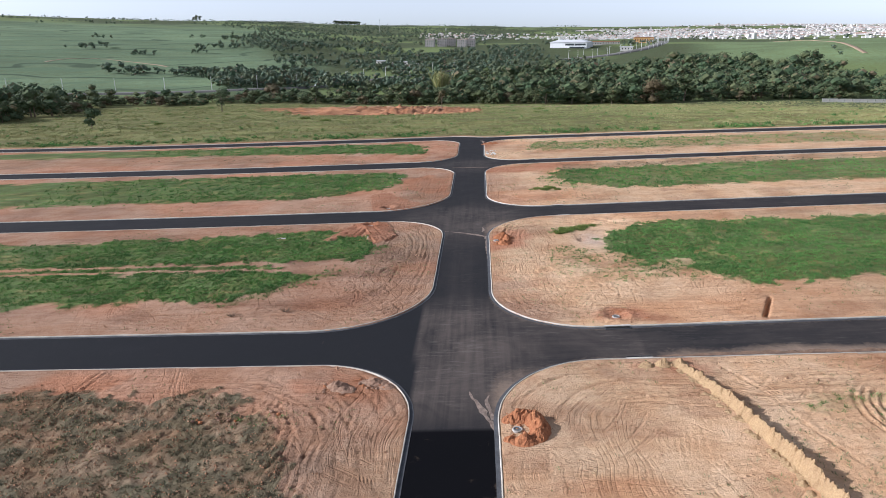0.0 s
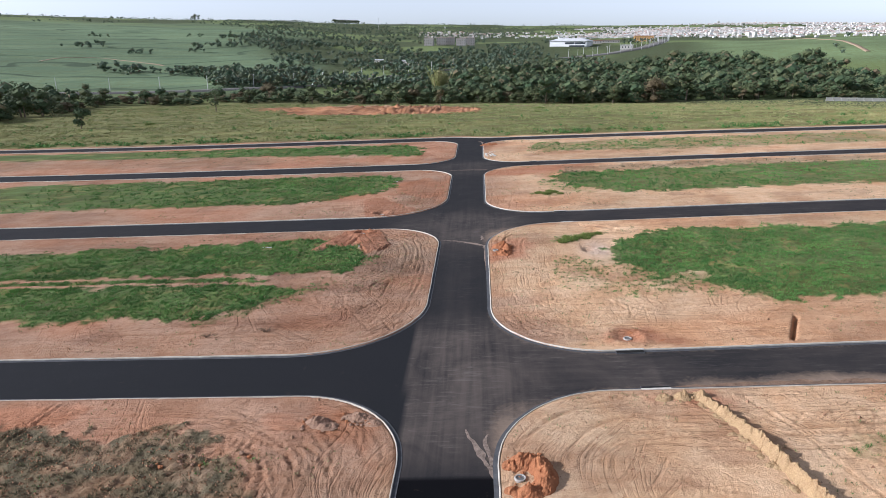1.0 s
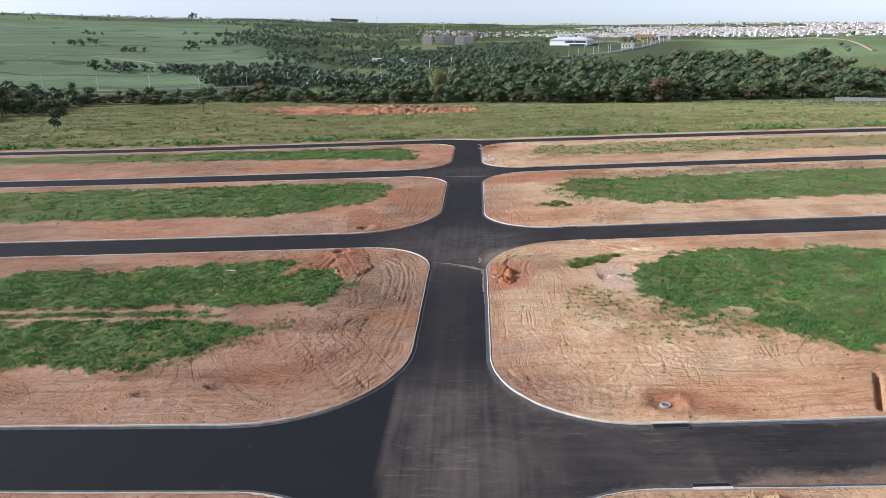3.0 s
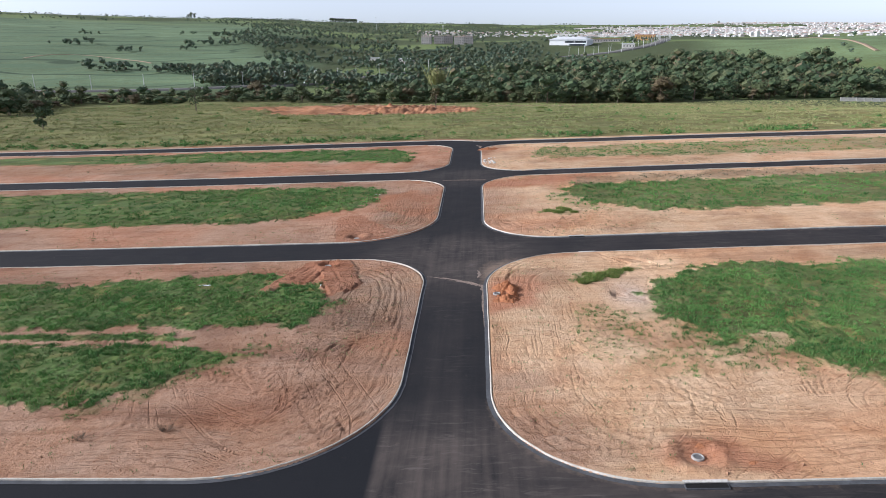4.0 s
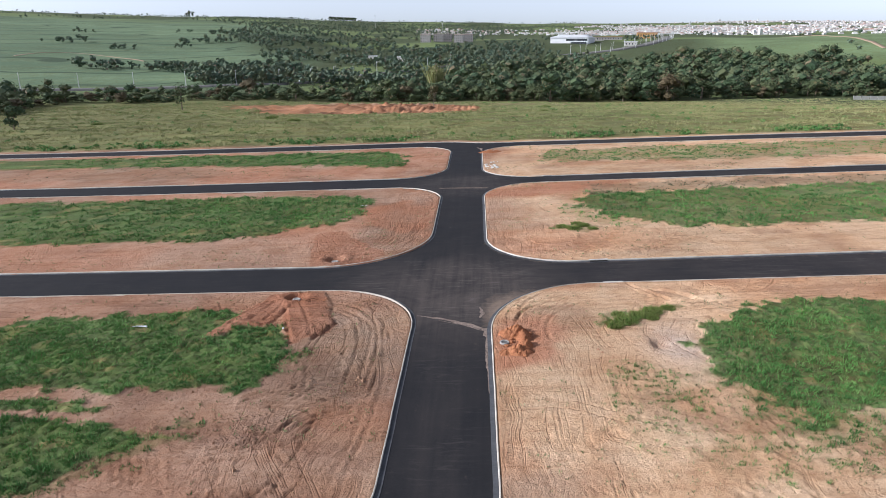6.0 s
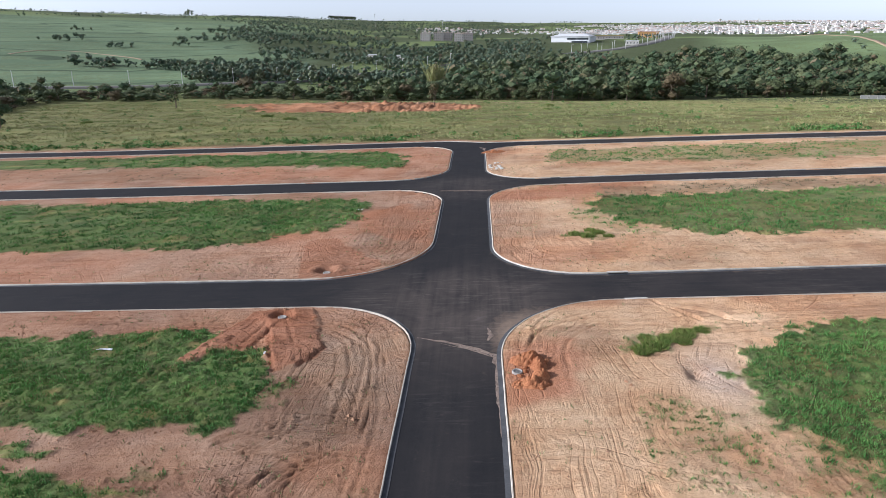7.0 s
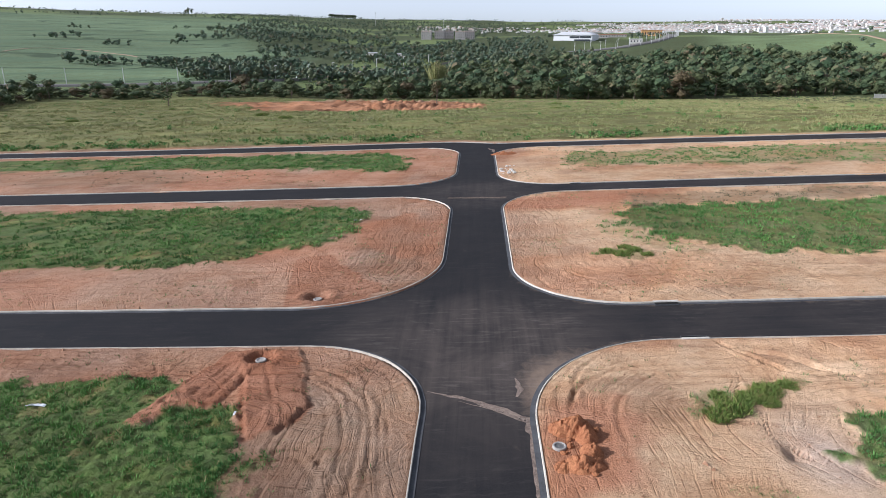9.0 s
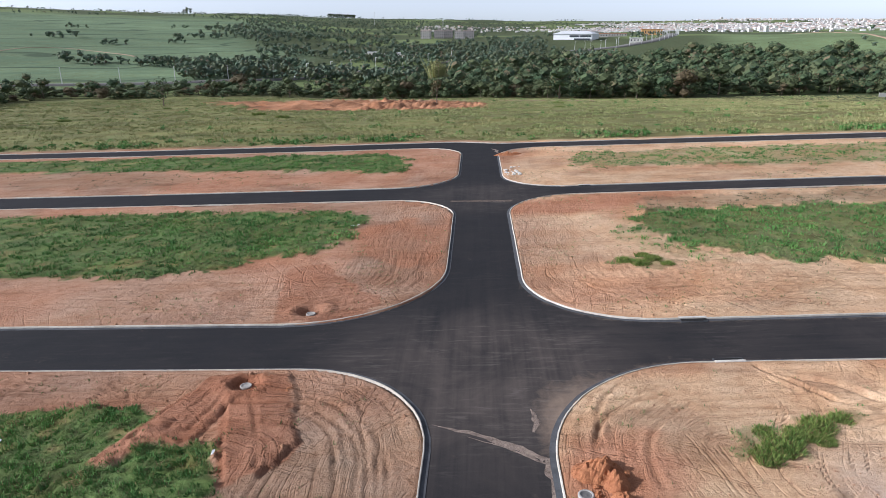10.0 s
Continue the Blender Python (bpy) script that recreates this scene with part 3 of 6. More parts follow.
trail((7.2, 90.0), (7.9, 93.8), (9.6, 96.8), depth=0.03)
trail((17.6, 99.8), (18.3, 98.3), (20.0, 96.0), (21.0, 94.9), (24.6, 94.2), depth=0.26)
# on the near blocks
trail((-37.4, 48.2), (-38.9, 42.4), pair=0.8, depth=0.12)
trail((-34.7, 48.3), (-35.6, 42.5), pair=0.7, depth=0.12)
trail((-23.3, 38.8), (-20.1, 37.8), pair=0.5, depth=0.1, tread=True)
trail((-19.8, 37.8), (-17.3, 40.7), depth=0.16)
trail((-20.2, 45.8), (-12.6, 40.7), (-9.3, 36.2), (-8.1, 31.7), pair=1.7, depth=0.09, tread=True)
trail((-18.4, 42.5), (-13.8, 39.4), (-11.6, 34.3), (-11.4, 30.1), pair=0.6, depth=0.1, tread=True)
trail((-11.8, 41.7), (-6.9, 34.5), pair=1.6, depth=0.06, tread=True)
trail((-20.0, 45.2), (-14.4, 43.3), pair=0.5, depth=0.1)
for _k in range(7):
    trail((15.7 + 0.5 * _k, 36.7), (15.0 + 0.5 * _k, 33.2), depth=0.06, tread=True)
trail((22.9, 47.1), (25.3, 41.8), (26.2, 37.7), (28.0, 31.8), depth=0.1)
trail((4.0, 31.0), (9.8, 31.2), pair=0.5)
for _k in range(4):
    trail((8.2 + 0.6 * _k, 43.7 - 0.5 * _k), (12.2 + 0.2 * _k, 44.2 - 0.7 * _k), (14.0 + 0.3 * _k, 40.4), depth=0.035, tread=True)
trail((15.0, 36.5), (21.2, 34.2), depth=0.07)
trail((10.0, 30.4), (18.4, 31.3), (22.2, 30.9), pair=0.8, depth=0.05, tread=True)


def tracks(x, y, edge):
    """Grooves (negative) and rims (positive) of all wheel marks, in metres."""
    z = np.zeros(np.shape(x))
    for cx, cy, rad, mid, span, depth, tread in RUTS:
        near = np.abs(np.hypot(x - cx, y - cy) - rad) < 0.8
        if not near.any():
            continue
        xs, ys = x[near] - cx, y[near] - cy
        d = np.hypot(xs, ys) - rad
        da = (np.arctan2(ys, xs) - mid + math.pi) % (2 * math.pi) - math.pi
        on = smooth(span, span * 0.8, np.abs(da))
        cut = -np.exp(-(d / 0.15) ** 2) + 0.5 * np.exp(-((np.abs(d) - 0.32) / 0.12) ** 2)
        if tread:
            cut = cut * (0.6 + 0.6 * np.sin(da * rad * 2 * math.pi / 0.75 + d * 6))
        z[near] += 1.3 * depth * on * cut
    for line, depth, tread in TRAILS:
        (x0, y0), (x1, y1) = line.min(0) - 1, line.max(0) + 1
        near = (x > x0) & (x < x1) & (y > y0) & (y < y1)
        if not near.any():
            continue
        xs, ys = x[near], y[near]
        best, along, run = np.full(len(xs), 9.0), np.zeros(len(xs)), 0.0
        for (ax, ay), (bx, by) in zip(line[:-1], line[1:]):
            ex, ey = bx - ax, by - ay
            n = math.hypot(ex, ey)
            t = np.clip(((xs - ax) * ex + (ys - ay) * ey) / (n * n), 0, 1)
            d = np.hypot(xs - ax - t * ex, ys - ay - t * ey)
            k = d < best
            best[k], along[k] = d[k], (run + t * n)[k]
            run += n
        wide = 0.115 * (0.8 + 0.5 * vnoise(xs / 0.7, ys / 0.7, 8))
        cut = -np.exp(-(best / wide) ** 2) + 0.55 * np.exp(-((best - 0.3) / 0.12) ** 2)
        if tread:
            cut = cut * (0.65 + 0.65 * np.sin(along * 2 * math.pi / 0.7))
        z[near] += 0.95 * depth * cut * (0.45 + 0.8 * vnoise(xs / 1.8, ys / 1.8, 9))
    k = (edge > 0.4) & (edge < 12) & (y > 25) & (y < 210)
    if k.any():
        xs, ys, es = x[k], y[k], edge[k]
        bow, add = 1.6 * fbm(xs / 13, ys / 13, 2, 66), np.zeros(k.sum())
        for i in range(13):
            off = 1.2 + 0.72 * i
            d = es + bow - off - 0.25 * fbm(xs / 4 + i, ys / 4, 2, 67)
            on = smooth(0.55, 0.66, vnoise(xs / 11 + 13 * i, ys / 11, 68)) * (np.abs(d) < 0.7)
            cut = -np.exp(-(d / 0.15) ** 2) + 0.5 * np.exp(-((np.abs(d) - 0.32) / 0.12) ** 2)
            if i % 3:
                cut = cut * (0.65 + 0.6 * np.sin((xs + ys) * 2 * math.pi / 0.85))
            add += 0.055 * on * cut
        z[k] += add * np.where(xs > 0, 0.45, 1.0) * (0.4 + 1.0 * vnoise(xs / 2.3, ys / 2.3, 69))
    return z


def relief(x, y, edge):
    """Small relief of the graded earth: clods, ruts, scrapes; zero on the roads."""
    z = 0.10 * fbm(x / 6.0, y / 6.0, 3, 2) + 0.05 * fbm(x / 1.5, y / 1.5, 3, 12)
    rough = smooth(0.5, 0.75, vnoise(x / 9, y / 9, 31))
    z = z + (0.015 + 0.05 * rough) * fbm(x / 0.55, y / 0.55, 2, 14)
    green = cover_share(x, y, GREEN)
    z = z + tracks(x, y, edge) * (1 - 0.8 * green_share(x, y))
    dry = cover_share(x, y, DRY[:1])
    z = z + dry * (0.22 * fbm(x / 1.1, y / 1.1, 3, 44) + 0.3 * np.abs(fbm(x / 0.5, y / 0.5, 2, 45)))
    z = z + green * (0.03 + 0.26 * np.abs(fbm(x / 0.62, y / 0.62, 2, 46)))
    for pts in RED[:2]:
        sd = poly_sd(x, y, pts) + 0.5 * fbm(x / 1.5, y / 1.5, 3, 19)
        z = z + 0.2 * smooth(0.16, -0.12, sd) * (0.75 + 0.5 * vnoise(x / 1.6, y / 1.6, 37))
    # the narrow slot dug across the verge
    t = np.clip(((x - 31.4) * 2.5 + (y - 56.6) * 5.0) / (2.5 ** 2 + 5.0 ** 2), 0, 1)
    dist = np.hypot(x - 31.4 - 2.5 * t, y - 56.6 - 5.0 * t)
    z = z - 0.7 * smooth(0.26, 0.12, dist)
    # gully washed out below a storm drain
    t = np.clip(((x - 17.4) * 7.2 + (y - 100.0) * -5.6) / (7.2 ** 2 + 5.6 ** 2), 0, 1)
    dist = np.hypot(x - 17.4 - 7.2 * t, y - 100.0 + 5.6 * t + 0.35 * np.sin(t * 9))
    z = z - 0.3 * smooth(0.42, 0.1, dist)
    # hole and scrape beside the scrub
    z = z - 0.35 * np.exp(-(np.hypot(x - 17.1, (y - 86.2) * 0.8) / 0.7) ** 2) + 0.16 * np.exp(-(np.hypot(x - 16.4, (y - 86.4) * 0.5) / 0.5) ** 2)
    # manhole pits
    for hx, hy, deep in ((-16.2, 98.7, 0.5), (-14.8, 111.2, 0.35), (16.55, 57.9, 0.15)):
        r = np.hypot(x - hx, (y - hy))
        z = z - deep * smooth(1.25, 0.75, r) + 0.16 * np.exp(-((r - 1.7) / 0.5) ** 2) * (0.5 + vnoise(x * 2, y * 2, 3))
    # excavated red bank at the far end of the field
    bank = smooth(6, -4, poly_sd(x, y, BANK) + 6 * fbm(x / 14, y / 14, 3, 8))
    z = z + bank * (2.6 * np.abs(fbm(x / 7, y / 5, 3, 61)) + 1.6 * np.abs(fbm(x / 2.6, y / 2.2, 2, 62)) - 1.0 - 0.9 * smooth(335, 322, y))
    return z


def ground_z(x, y):
    """Height of the ground sheet itself."""
    x, y = np.asarray(x, float), np.asarray(y, float)
    d = road_sd(x, y)
    inside = smooth(0.0, -1.2, d)
    z = land_z(x, y)
    k = (np.hypot(x, y) < 420) & (np.abs(x) < 170) & (inside > 0)
    if k.any():
        z[k] += relief(x[k], y[k], -d[k]) * inside[k] * smooth(420, 380, np.hypot(x[k], y[k]))
    return np.where((y < 215) & (y > -100), z - 0.45 * smooth(-0.07, 0.1, d), z)


def top_z(x, y):
    return float(ground_z(np.array([x]), np.array([y]))[0])


def np_mesh(name, verts, faces, mats, mat_index=None, flat=True):
    """A mesh from arrays: verts (n, 3), faces (m, k)."""
    verts, faces = np.asarray(verts, np.float32), np.asarray(faces, np.int32)
    me = bpy.data.meshes.new(name)
    m, k = faces.shape
    me.vertices.add(len(verts))
    me.vertices.foreach_set("co", verts.ravel())
    me.loops.add(m * k)
    me.loops.foreach_set("vertex_index", faces.ravel())
    me.polygons.add(m)
    me.polygons.foreach_set("loop_start", np.arange(m, dtype=np.int32) * k)
    if mat_index is not None:
        me.polygons.foreach_set("material_index", np.asarray(mat_index, np.int32))
    for mt in mats:
        me.materials.append(mt)
    me.update(calc_edges=True)
    me.polygons.foreach_set("use_smooth", np.full(m, not flat))
    me.validate()
    return me


def grid_faces(nx, ny):
    i = np.arange(nx - 1)[:, None] * ny + np.arange(ny - 1)[None, :]
    return np.stack([i, i + ny, i + ny + 1, i + 1], -1).reshape(-1, 4)


def spaced(parts):
    out = [np.arange(a, b, s) for a, b, s in parts]
    return np.concatenate(out + [[parts[-1][1]]])


# ---- ground: one sheet to the horizon, fine near the flight line ----
def build_ground():
    half = [(36.38, 46, 0.5), (46, 70, 1.2), (70, 130, 3), (130, 330, 10), (330, 1000, 22), (1000, 2600, 60), (2600, 4400, 150)]
    right = spaced(half)
    xs = np.concatenate([-right[::-1], np.linspace(-36.04, 36.04, 213), right])
    ys = spaced([(-900, -100, 40), (-100, 10, 5), (10, 27, 1.0), (27, 126, 0.4), (126, 206, 1.0), (206, 380, 3.5), (380, 1250, 14), (1250, 2600, 36), (2600, 4800, 75)])
    # the middle is laid with twice as fine a mesh
    i0, i1 = np.searchsorted(xs, -36.1), np.searchsorted(xs, 36.1) - 1
    j0, j1 = np.searchsorted(ys, 26.9), np.searchsorted(ys, 126.1) - 1
    X, Y = np.meshgrid(xs, ys, indexing="ij")
    F = grid_faces(len(xs), len(ys))
    fi, fj = F[:, 0] // len(ys), F[:, 0] % len(ys)
    F = F[~((fi >= i0) & (fi < i1) & (fj >= j0) & (fj < j1))]
    fx = np.interp(np.arange(2 * (i1 - i0) + 1) / 2, np.arange(i1 - i0 + 1), xs[i0:i1 + 1])
    fy = np.interp(np.arange(2 * (j1 - j0) + 1) / 2, np.arange(j1 - j0 + 1), ys[j0:j1 + 1])
    X2, Y2 = np.meshgrid(fx, fy, indexing="ij")
    Z2 = ground_z(X2, Y2)
    for rim in (Z2[0], Z2[-1], Z2[:, 0], Z2[:, -1]):
        rim[1::2] = 0.5 * (rim[:-1:2] + rim[2::2])
    F = np.concatenate([F, grid_faces(len(fx), len(fy)) + X.size])
    V = np.concatenate([np.stack([X, Y, ground_z(X, Y)], -1).reshape(-1, 3), np.stack([X2, Y2, Z2], -1).reshape(-1, 3)])
    used, inv = np.unique(F, return_inverse=True)
    V = V[used]
    me = np_mesh("ground", V, inv.reshape(-1, 4), [SOIL], flat=False)
    x, y = V[:, 0], V[:, 1]
    dist = np.hypot(x, y)
    azim = np.degrees(np.arctan2(x, np.maximum(y, 1)))
    n1, n2 = vnoise(x / 14, y / 14, 4), vnoise(x / 4, y / 4, 6)
    tan, pink, red = np.array([0.72, 0.505, 0.325]), np.array([0.475, 0.308, 0.213]), np.array([0.50, 0.25, 0.15])
    side = smooth(-6, 10, x + 14 * fbm(x / 20, y / 20, 2, 3))[:, None]
    c = tan * side + pink * (1 - side)
    c = c * (0.86 + 0.28 * n1[:, None])
    damp = smooth(0.56, 0.74, vnoise(x / 5.5, y / 3.2, 23)) * (0.35 + 0.65 * vnoise(x / 1.4, y / 1.4, 24))
    c = c * (1 - np.array([0.26, 0.3, 0.3]) * damp[:, None])
    rosy = smooth(0.55, 0.8, vnoise(x / 9, y / 6, 25))[:, None]
    c = c * (1 - rosy * np.array([0.02, 0.12, 0.17]))
    k = np.zeros(len(x))
    for pts in RED:
        if pts in RED[:3]:
            continue
        k = np.maximum(k, smooth(1.5, -1.5, poly_sd(x, y, pts) + 2.2 * fbm(x / 3, y / 3, 3, 19)))
    k = np.maximum(k, 0.5 * smooth(0.62, 0.8, n1) * (1 - side[:, 0]))
    c = c + (red - c) * (0.95 * k)[:, None]
    for pts in RED[:3]:
        k = smooth(0.2, -0.12, poly_sd(x, y, pts) + 0.6 * fbm(x / 1.6, y / 1.6, 3, 19)) * (0.75 if pts is RED[2] else 1.0)
        c = c + (np.array([0.42, 0.205, 0.125]) * (0.85 + 0.3 * n2[:, None]) - c) * (0.95 * k)[:, None]
    for cx, cy, rx, ry in ((-8.5, 88.0, 6.5, 12.0), (-7.5, 36.0, 5.5, 11.0), (-8.0, 128.0, 6.0, 12.0)):
        k = np.exp(-(((x - cx) / rx) ** 2 + ((y - cy) / ry) ** 2) ** 2) * (0.6 + 0.6 * vnoise(x / 2.5, y / 2.5, 26))
        c = c * (1 - np.array([0.27, 0.22, 0.2]) * k[:, None])
    edge = -road_sd(x, y)
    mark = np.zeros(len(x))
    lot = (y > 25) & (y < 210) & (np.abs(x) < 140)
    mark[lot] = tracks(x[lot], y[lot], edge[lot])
    # low-sun shading put into the colour: grooves darkened, rims lightened
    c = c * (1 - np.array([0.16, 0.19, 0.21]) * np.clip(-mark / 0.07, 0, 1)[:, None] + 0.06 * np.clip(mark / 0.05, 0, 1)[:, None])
    pale = np.exp(-(((x - 18.5) / 2.2) ** 2 + ((y - 86) / 3.5) ** 2))
    c = c + (np.array([0.58, 0.47, 0.40]) - c) * (0.8 * pale)[:, None]
    g = green_share(x, y)[:, None]
    sward = vnoise(x / 0.42, y / 0.42, 84)[:, None]
    turf = np.array([0.06, 0.105, 0.035]) + (np.array([0.125, 0.225, 0.062]) - np.array([0.06, 0.105, 0.035])) * sward
    turf = turf + np.array([0.17, 0.085, 0.05]) * (smooth(0.66, 0.9, vnoise(x / 1.5, y / 1.5, 9)) * (0.4 + 0.6 * vnoise(x / 0.5, y / 0.5, 85)))[:, None]
    c = c + (turf * (0.8 + 0.4 * n2[:, None]) - c) * np.clip(g * 1.9 - 0.75, 0, 0.93)
    dry = cover_share(x, y, DRY)[:, None]
    c = c + (np.array([0.20, 0.165, 0.105]) * (0.5 + 1.0 * vnoise(x / 0.55, y / 0.55, 83)[:, None]) - c) * dry * 0.85
    dark = cover_share(x, y, DRY[:1])[:, None] * smooth(0.35, 0.6, vnoise(x / 1.7, y / 1.2, 27))[:, None]
    c = c + (np.array([0.13, 0.125, 0.08]) - c) * dark * 0.85
    # beyond the last street: rough pasture, then woods, fields and hills
    f = smooth(-1.5, -4.0, field_sd(x, y))[:, None]
    past = np.array([0.21, 0.22, 0.09]) * (1 + np.array([0.5, 0.36, 0.4]) * smooth(20, 190, x)[:, None]) * (0.65 + 0.7 * vnoise(x / 9, y / 5, 8)[:, None])
    c = c + (past - c) * f
    bank = smooth(5, -3, poly_sd(x, y, BANK) + 7 * fbm(x / 12, y / 7, 3, 8))[:, None]
    c = c + (np.array([0.46, 0.24, 0.135]) * (0.3 + 1.2 * vnoise(x / 6, y / 4, 29)[:, None]) - c) * bank
    track = np.exp(-((y - 372 - 0.02 * x) / 3.0) ** 2) * smooth(-130, -110, x) * smooth(420, 380, x)
    c = c + (np.array([0.46, 0.34, 0.23]) - c) * (0.8 * track)[:, None]
    far = smooth(440, 520, dist)[:, None]
    wood = np.array([0.095, 0.125, 0.06])
    meadow = np.array([0.19, 0.26, 0.105])
    # cane green lifted and blued: some distance haze sits in this colour
    canecol = np.array([0.19, 0.275, 0.155]) * (0.8 + 0.4 * vnoise(x / 55, y / 40, 78)[:, None])
    n3 = vnoise(x / 130, y / 130, 2)[:, None]
    c = c + ((wood + (meadow - wood) * smooth(0.5, 0.66, n3)) - c) * far
    cane = smooth(-13, -19, azim + 5 * fbm(x / 160, y / 160, 2, 5)) * smooth(520, 640, dist) * smooth(2500, 1700, dist)
    plot = vnoise(np.floor(x / 190 + 0.2 * np.sin(y / 210)), np.floor(y / 150), 77)[:, None]
    c = c + (canecol * (0.8 + 0.5 * plot) - c) * cane[:, None]
    hill = smooth(16, 20, azim) * smooth(830, 900, dist) * smooth(1500, 1300, dist)
    c = c + (np.array([0.2, 0.285, 0.14]) * (0.8 + 0.4 * vnoise(x / 40, y / 40, 79)[:, None]) - c) * hill[:, None]
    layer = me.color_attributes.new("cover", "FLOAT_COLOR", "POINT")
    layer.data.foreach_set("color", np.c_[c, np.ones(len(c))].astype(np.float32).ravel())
    bare = (1 - np.clip(g[:, 0] * 1.2, 0, 1)) * (1 - 0.5 * dry[:, 0]) * (1 - f[:, 0])
    for nm, v in (("cane", cane), ("bare", bare), ("edge", np.clip(edge, 0, 60))):
        at = me.attributes.new(nm, "FLOAT", "POINT")
        at.data.foreach_set("value", v.astype(np.float32))
    return tagged(new("ground", me), "graded reddish bare earth with tyre ruts, pasture and hills beyond", "ground", kind="structure")


build_ground()


# ---- roads ----
def build_road():
    xs, ys = np.arange(-170, 170.1, 0.5), np.arange(-60, 207.1, 0.5)
    X, Y = np.meshgrid(xs, ys, indexing="ij")
    F = grid_faces(len(xs), len(ys))
    cxm, cym = X.ravel()[F].mean(1), Y.ravel()[F].mean(1)
    keep = road_sd(cxm, cym) > -0.15
    F = F[keep]
    used, inv = np.unique(F, return_inverse=True)
    x, y = X.ravel()[used], Y.ravel()[used]
    me = np_mesh("road", np.c_[x, y, site_z(x, y) - DROP + 0.02], inv.reshape(-1, 4), [ASPHALT], flat=False)
    # dust on the avenue; the side street to the left and the near end were laid later and are clean
    wob = 1.2 * fbm(x / 5, y / 5, 3, 71)
    old = smooth(-4.3, -4.15, x + 0.035 * (y - 56)) * smooth(37.0, 37.15, y)
    old = np.maximum(old, (y > 75) * 1.0)
    first = smooth(16, 7, np.abs(y - 51) + wob) * smooth(18.2, 17.8, x)
    second = smooth(17, 4, np.abs(y - 99) + wob) * smooth(17, 4, np.abs(x) + wob)
    third = smooth(12, 3, np.abs(y - 152) + wob) * smooth(15, 4, np.abs(x) + wob)
    lane = np.exp(-((np.abs(x + 0.3) - 0.9) / 1.1) ** 2)
    dust = old * np.clip(0.10 + 0.12 * lane * smooth(150, 60, y) + 0.5 * first + 0.2 * first * smooth(9, 5, x) + 0.55 * second + 0.3 * third, 0, 1)
    dust = np.maximum(dust, 0.36 * smooth(17.8, 18.2, x) * smooth(60, 56, y))
    dust = np.maximum(dust, 0.3 * smooth(9, 18, x) * (y > 60))
    d = road_sd(x, y)
    corner = smooth(7.5, 0.3, d + 0.6 * wob) * smooth(1.5, 4, x) * smooth(17, 12, x)
    dust = np.maximum(dust, 0.85 * corner * np.maximum(smooth(8, 1, np.abs(y - 43.5)), smooth(7, 1, np.abs(y - 95.5))))
    earth = 0.3 * smooth(1.0, 0.1, d) * (x > 3) * smooth(56, 46, np.abs(y - 70))
    earth = np.maximum(earth, 0.85 * smooth(2.6, 0.3, d + 0.8 * wob) * smooth(16, 22, x) * (y < 51) * (y > 44))
    earth = np.maximum(earth, 0.62 * smooth(4.2, 0.2, d) * smooth(2, 4, x) * smooth(7, 1, np.abs(y - 94.5)) * smooth(13, 8, x))
    earth = np.maximum(earth, 0.62 * smooth(4.2, 0.2, d) * smooth(2, 4, x) * smooth(7, 1, np.abs(y - 42.0)) * smooth(14, 9, x))
    earth = np.maximum(earth, 0.5 * smooth(0.7, 0.1, np.abs(y - 148.7 + 0.12 * x)) * (np.abs(x) < 4.5))
    arm = smooth(5, 9, np.abs(x))
    fresh = smooth(37.15, 37.0, y) * (np.abs(x) < 5)
    for name, v in (("dust", dust), ("earth", earth), ("fresh", fresh), ("arm", arm)):
        at = me.attributes.new(name, "FLOAT", "POINT")
        at.data.foreach_set("value", v.astype(np.float32))
    return tagged(new("road", me), "dark new asphalt streets, dusty at the crossings", "road", kind="structure")


build_road()


def block_path(blk, reach=165.0):
    """Points along a block's curb line with the outward normals, and the distance along it."""
    side, (n0, n1), (f0, f1), rn, rf = blk
    def leg(line, up, rad):
        # centre of the fillet between the avenue's edge and the street's edge
        k = math.hypot(1, line[1])
        cx = side * (HALF + rad)
        cy = line[0] + line[1] * cx - up * rad * k
        nrm = math.atan2(up / k, -up * line[1] / k)
        main = math.atan2(0, -side)
        dlt = (nrm - main + math.pi) % (2 * math.pi) - math.pi
        arc = [(cx + rad * math.cos(main + dlt * i / 24), cy + rad * math.sin(main + dlt * i / 24), main + dlt * i / 24) for i in range(25)]
        ex = arc[-1][0]
        n = int((reach - abs(ex)) / 3)
        run = [(ex + side * 3 * i, line[0] + line[1] * (ex + side * 3 * i), nrm) for i in range(1, n)]
        return arc + run
    far = leg((f0, f1), 1, rf)
    near = leg((n0, n1), -1, rn) if n0 > 0 else [(side * HALF, -60, math.atan2(0, -side))]
    y0, y1 = near[0][1], far[0][1]
    n = max(2, int((y1 - y0) / 2.5))
    mid = [(side * HALF, y0 + (y1 - y0) * i / n, math.atan2(0, -side)) for i in range(1, n)]
    return near[::-1] + mid + far


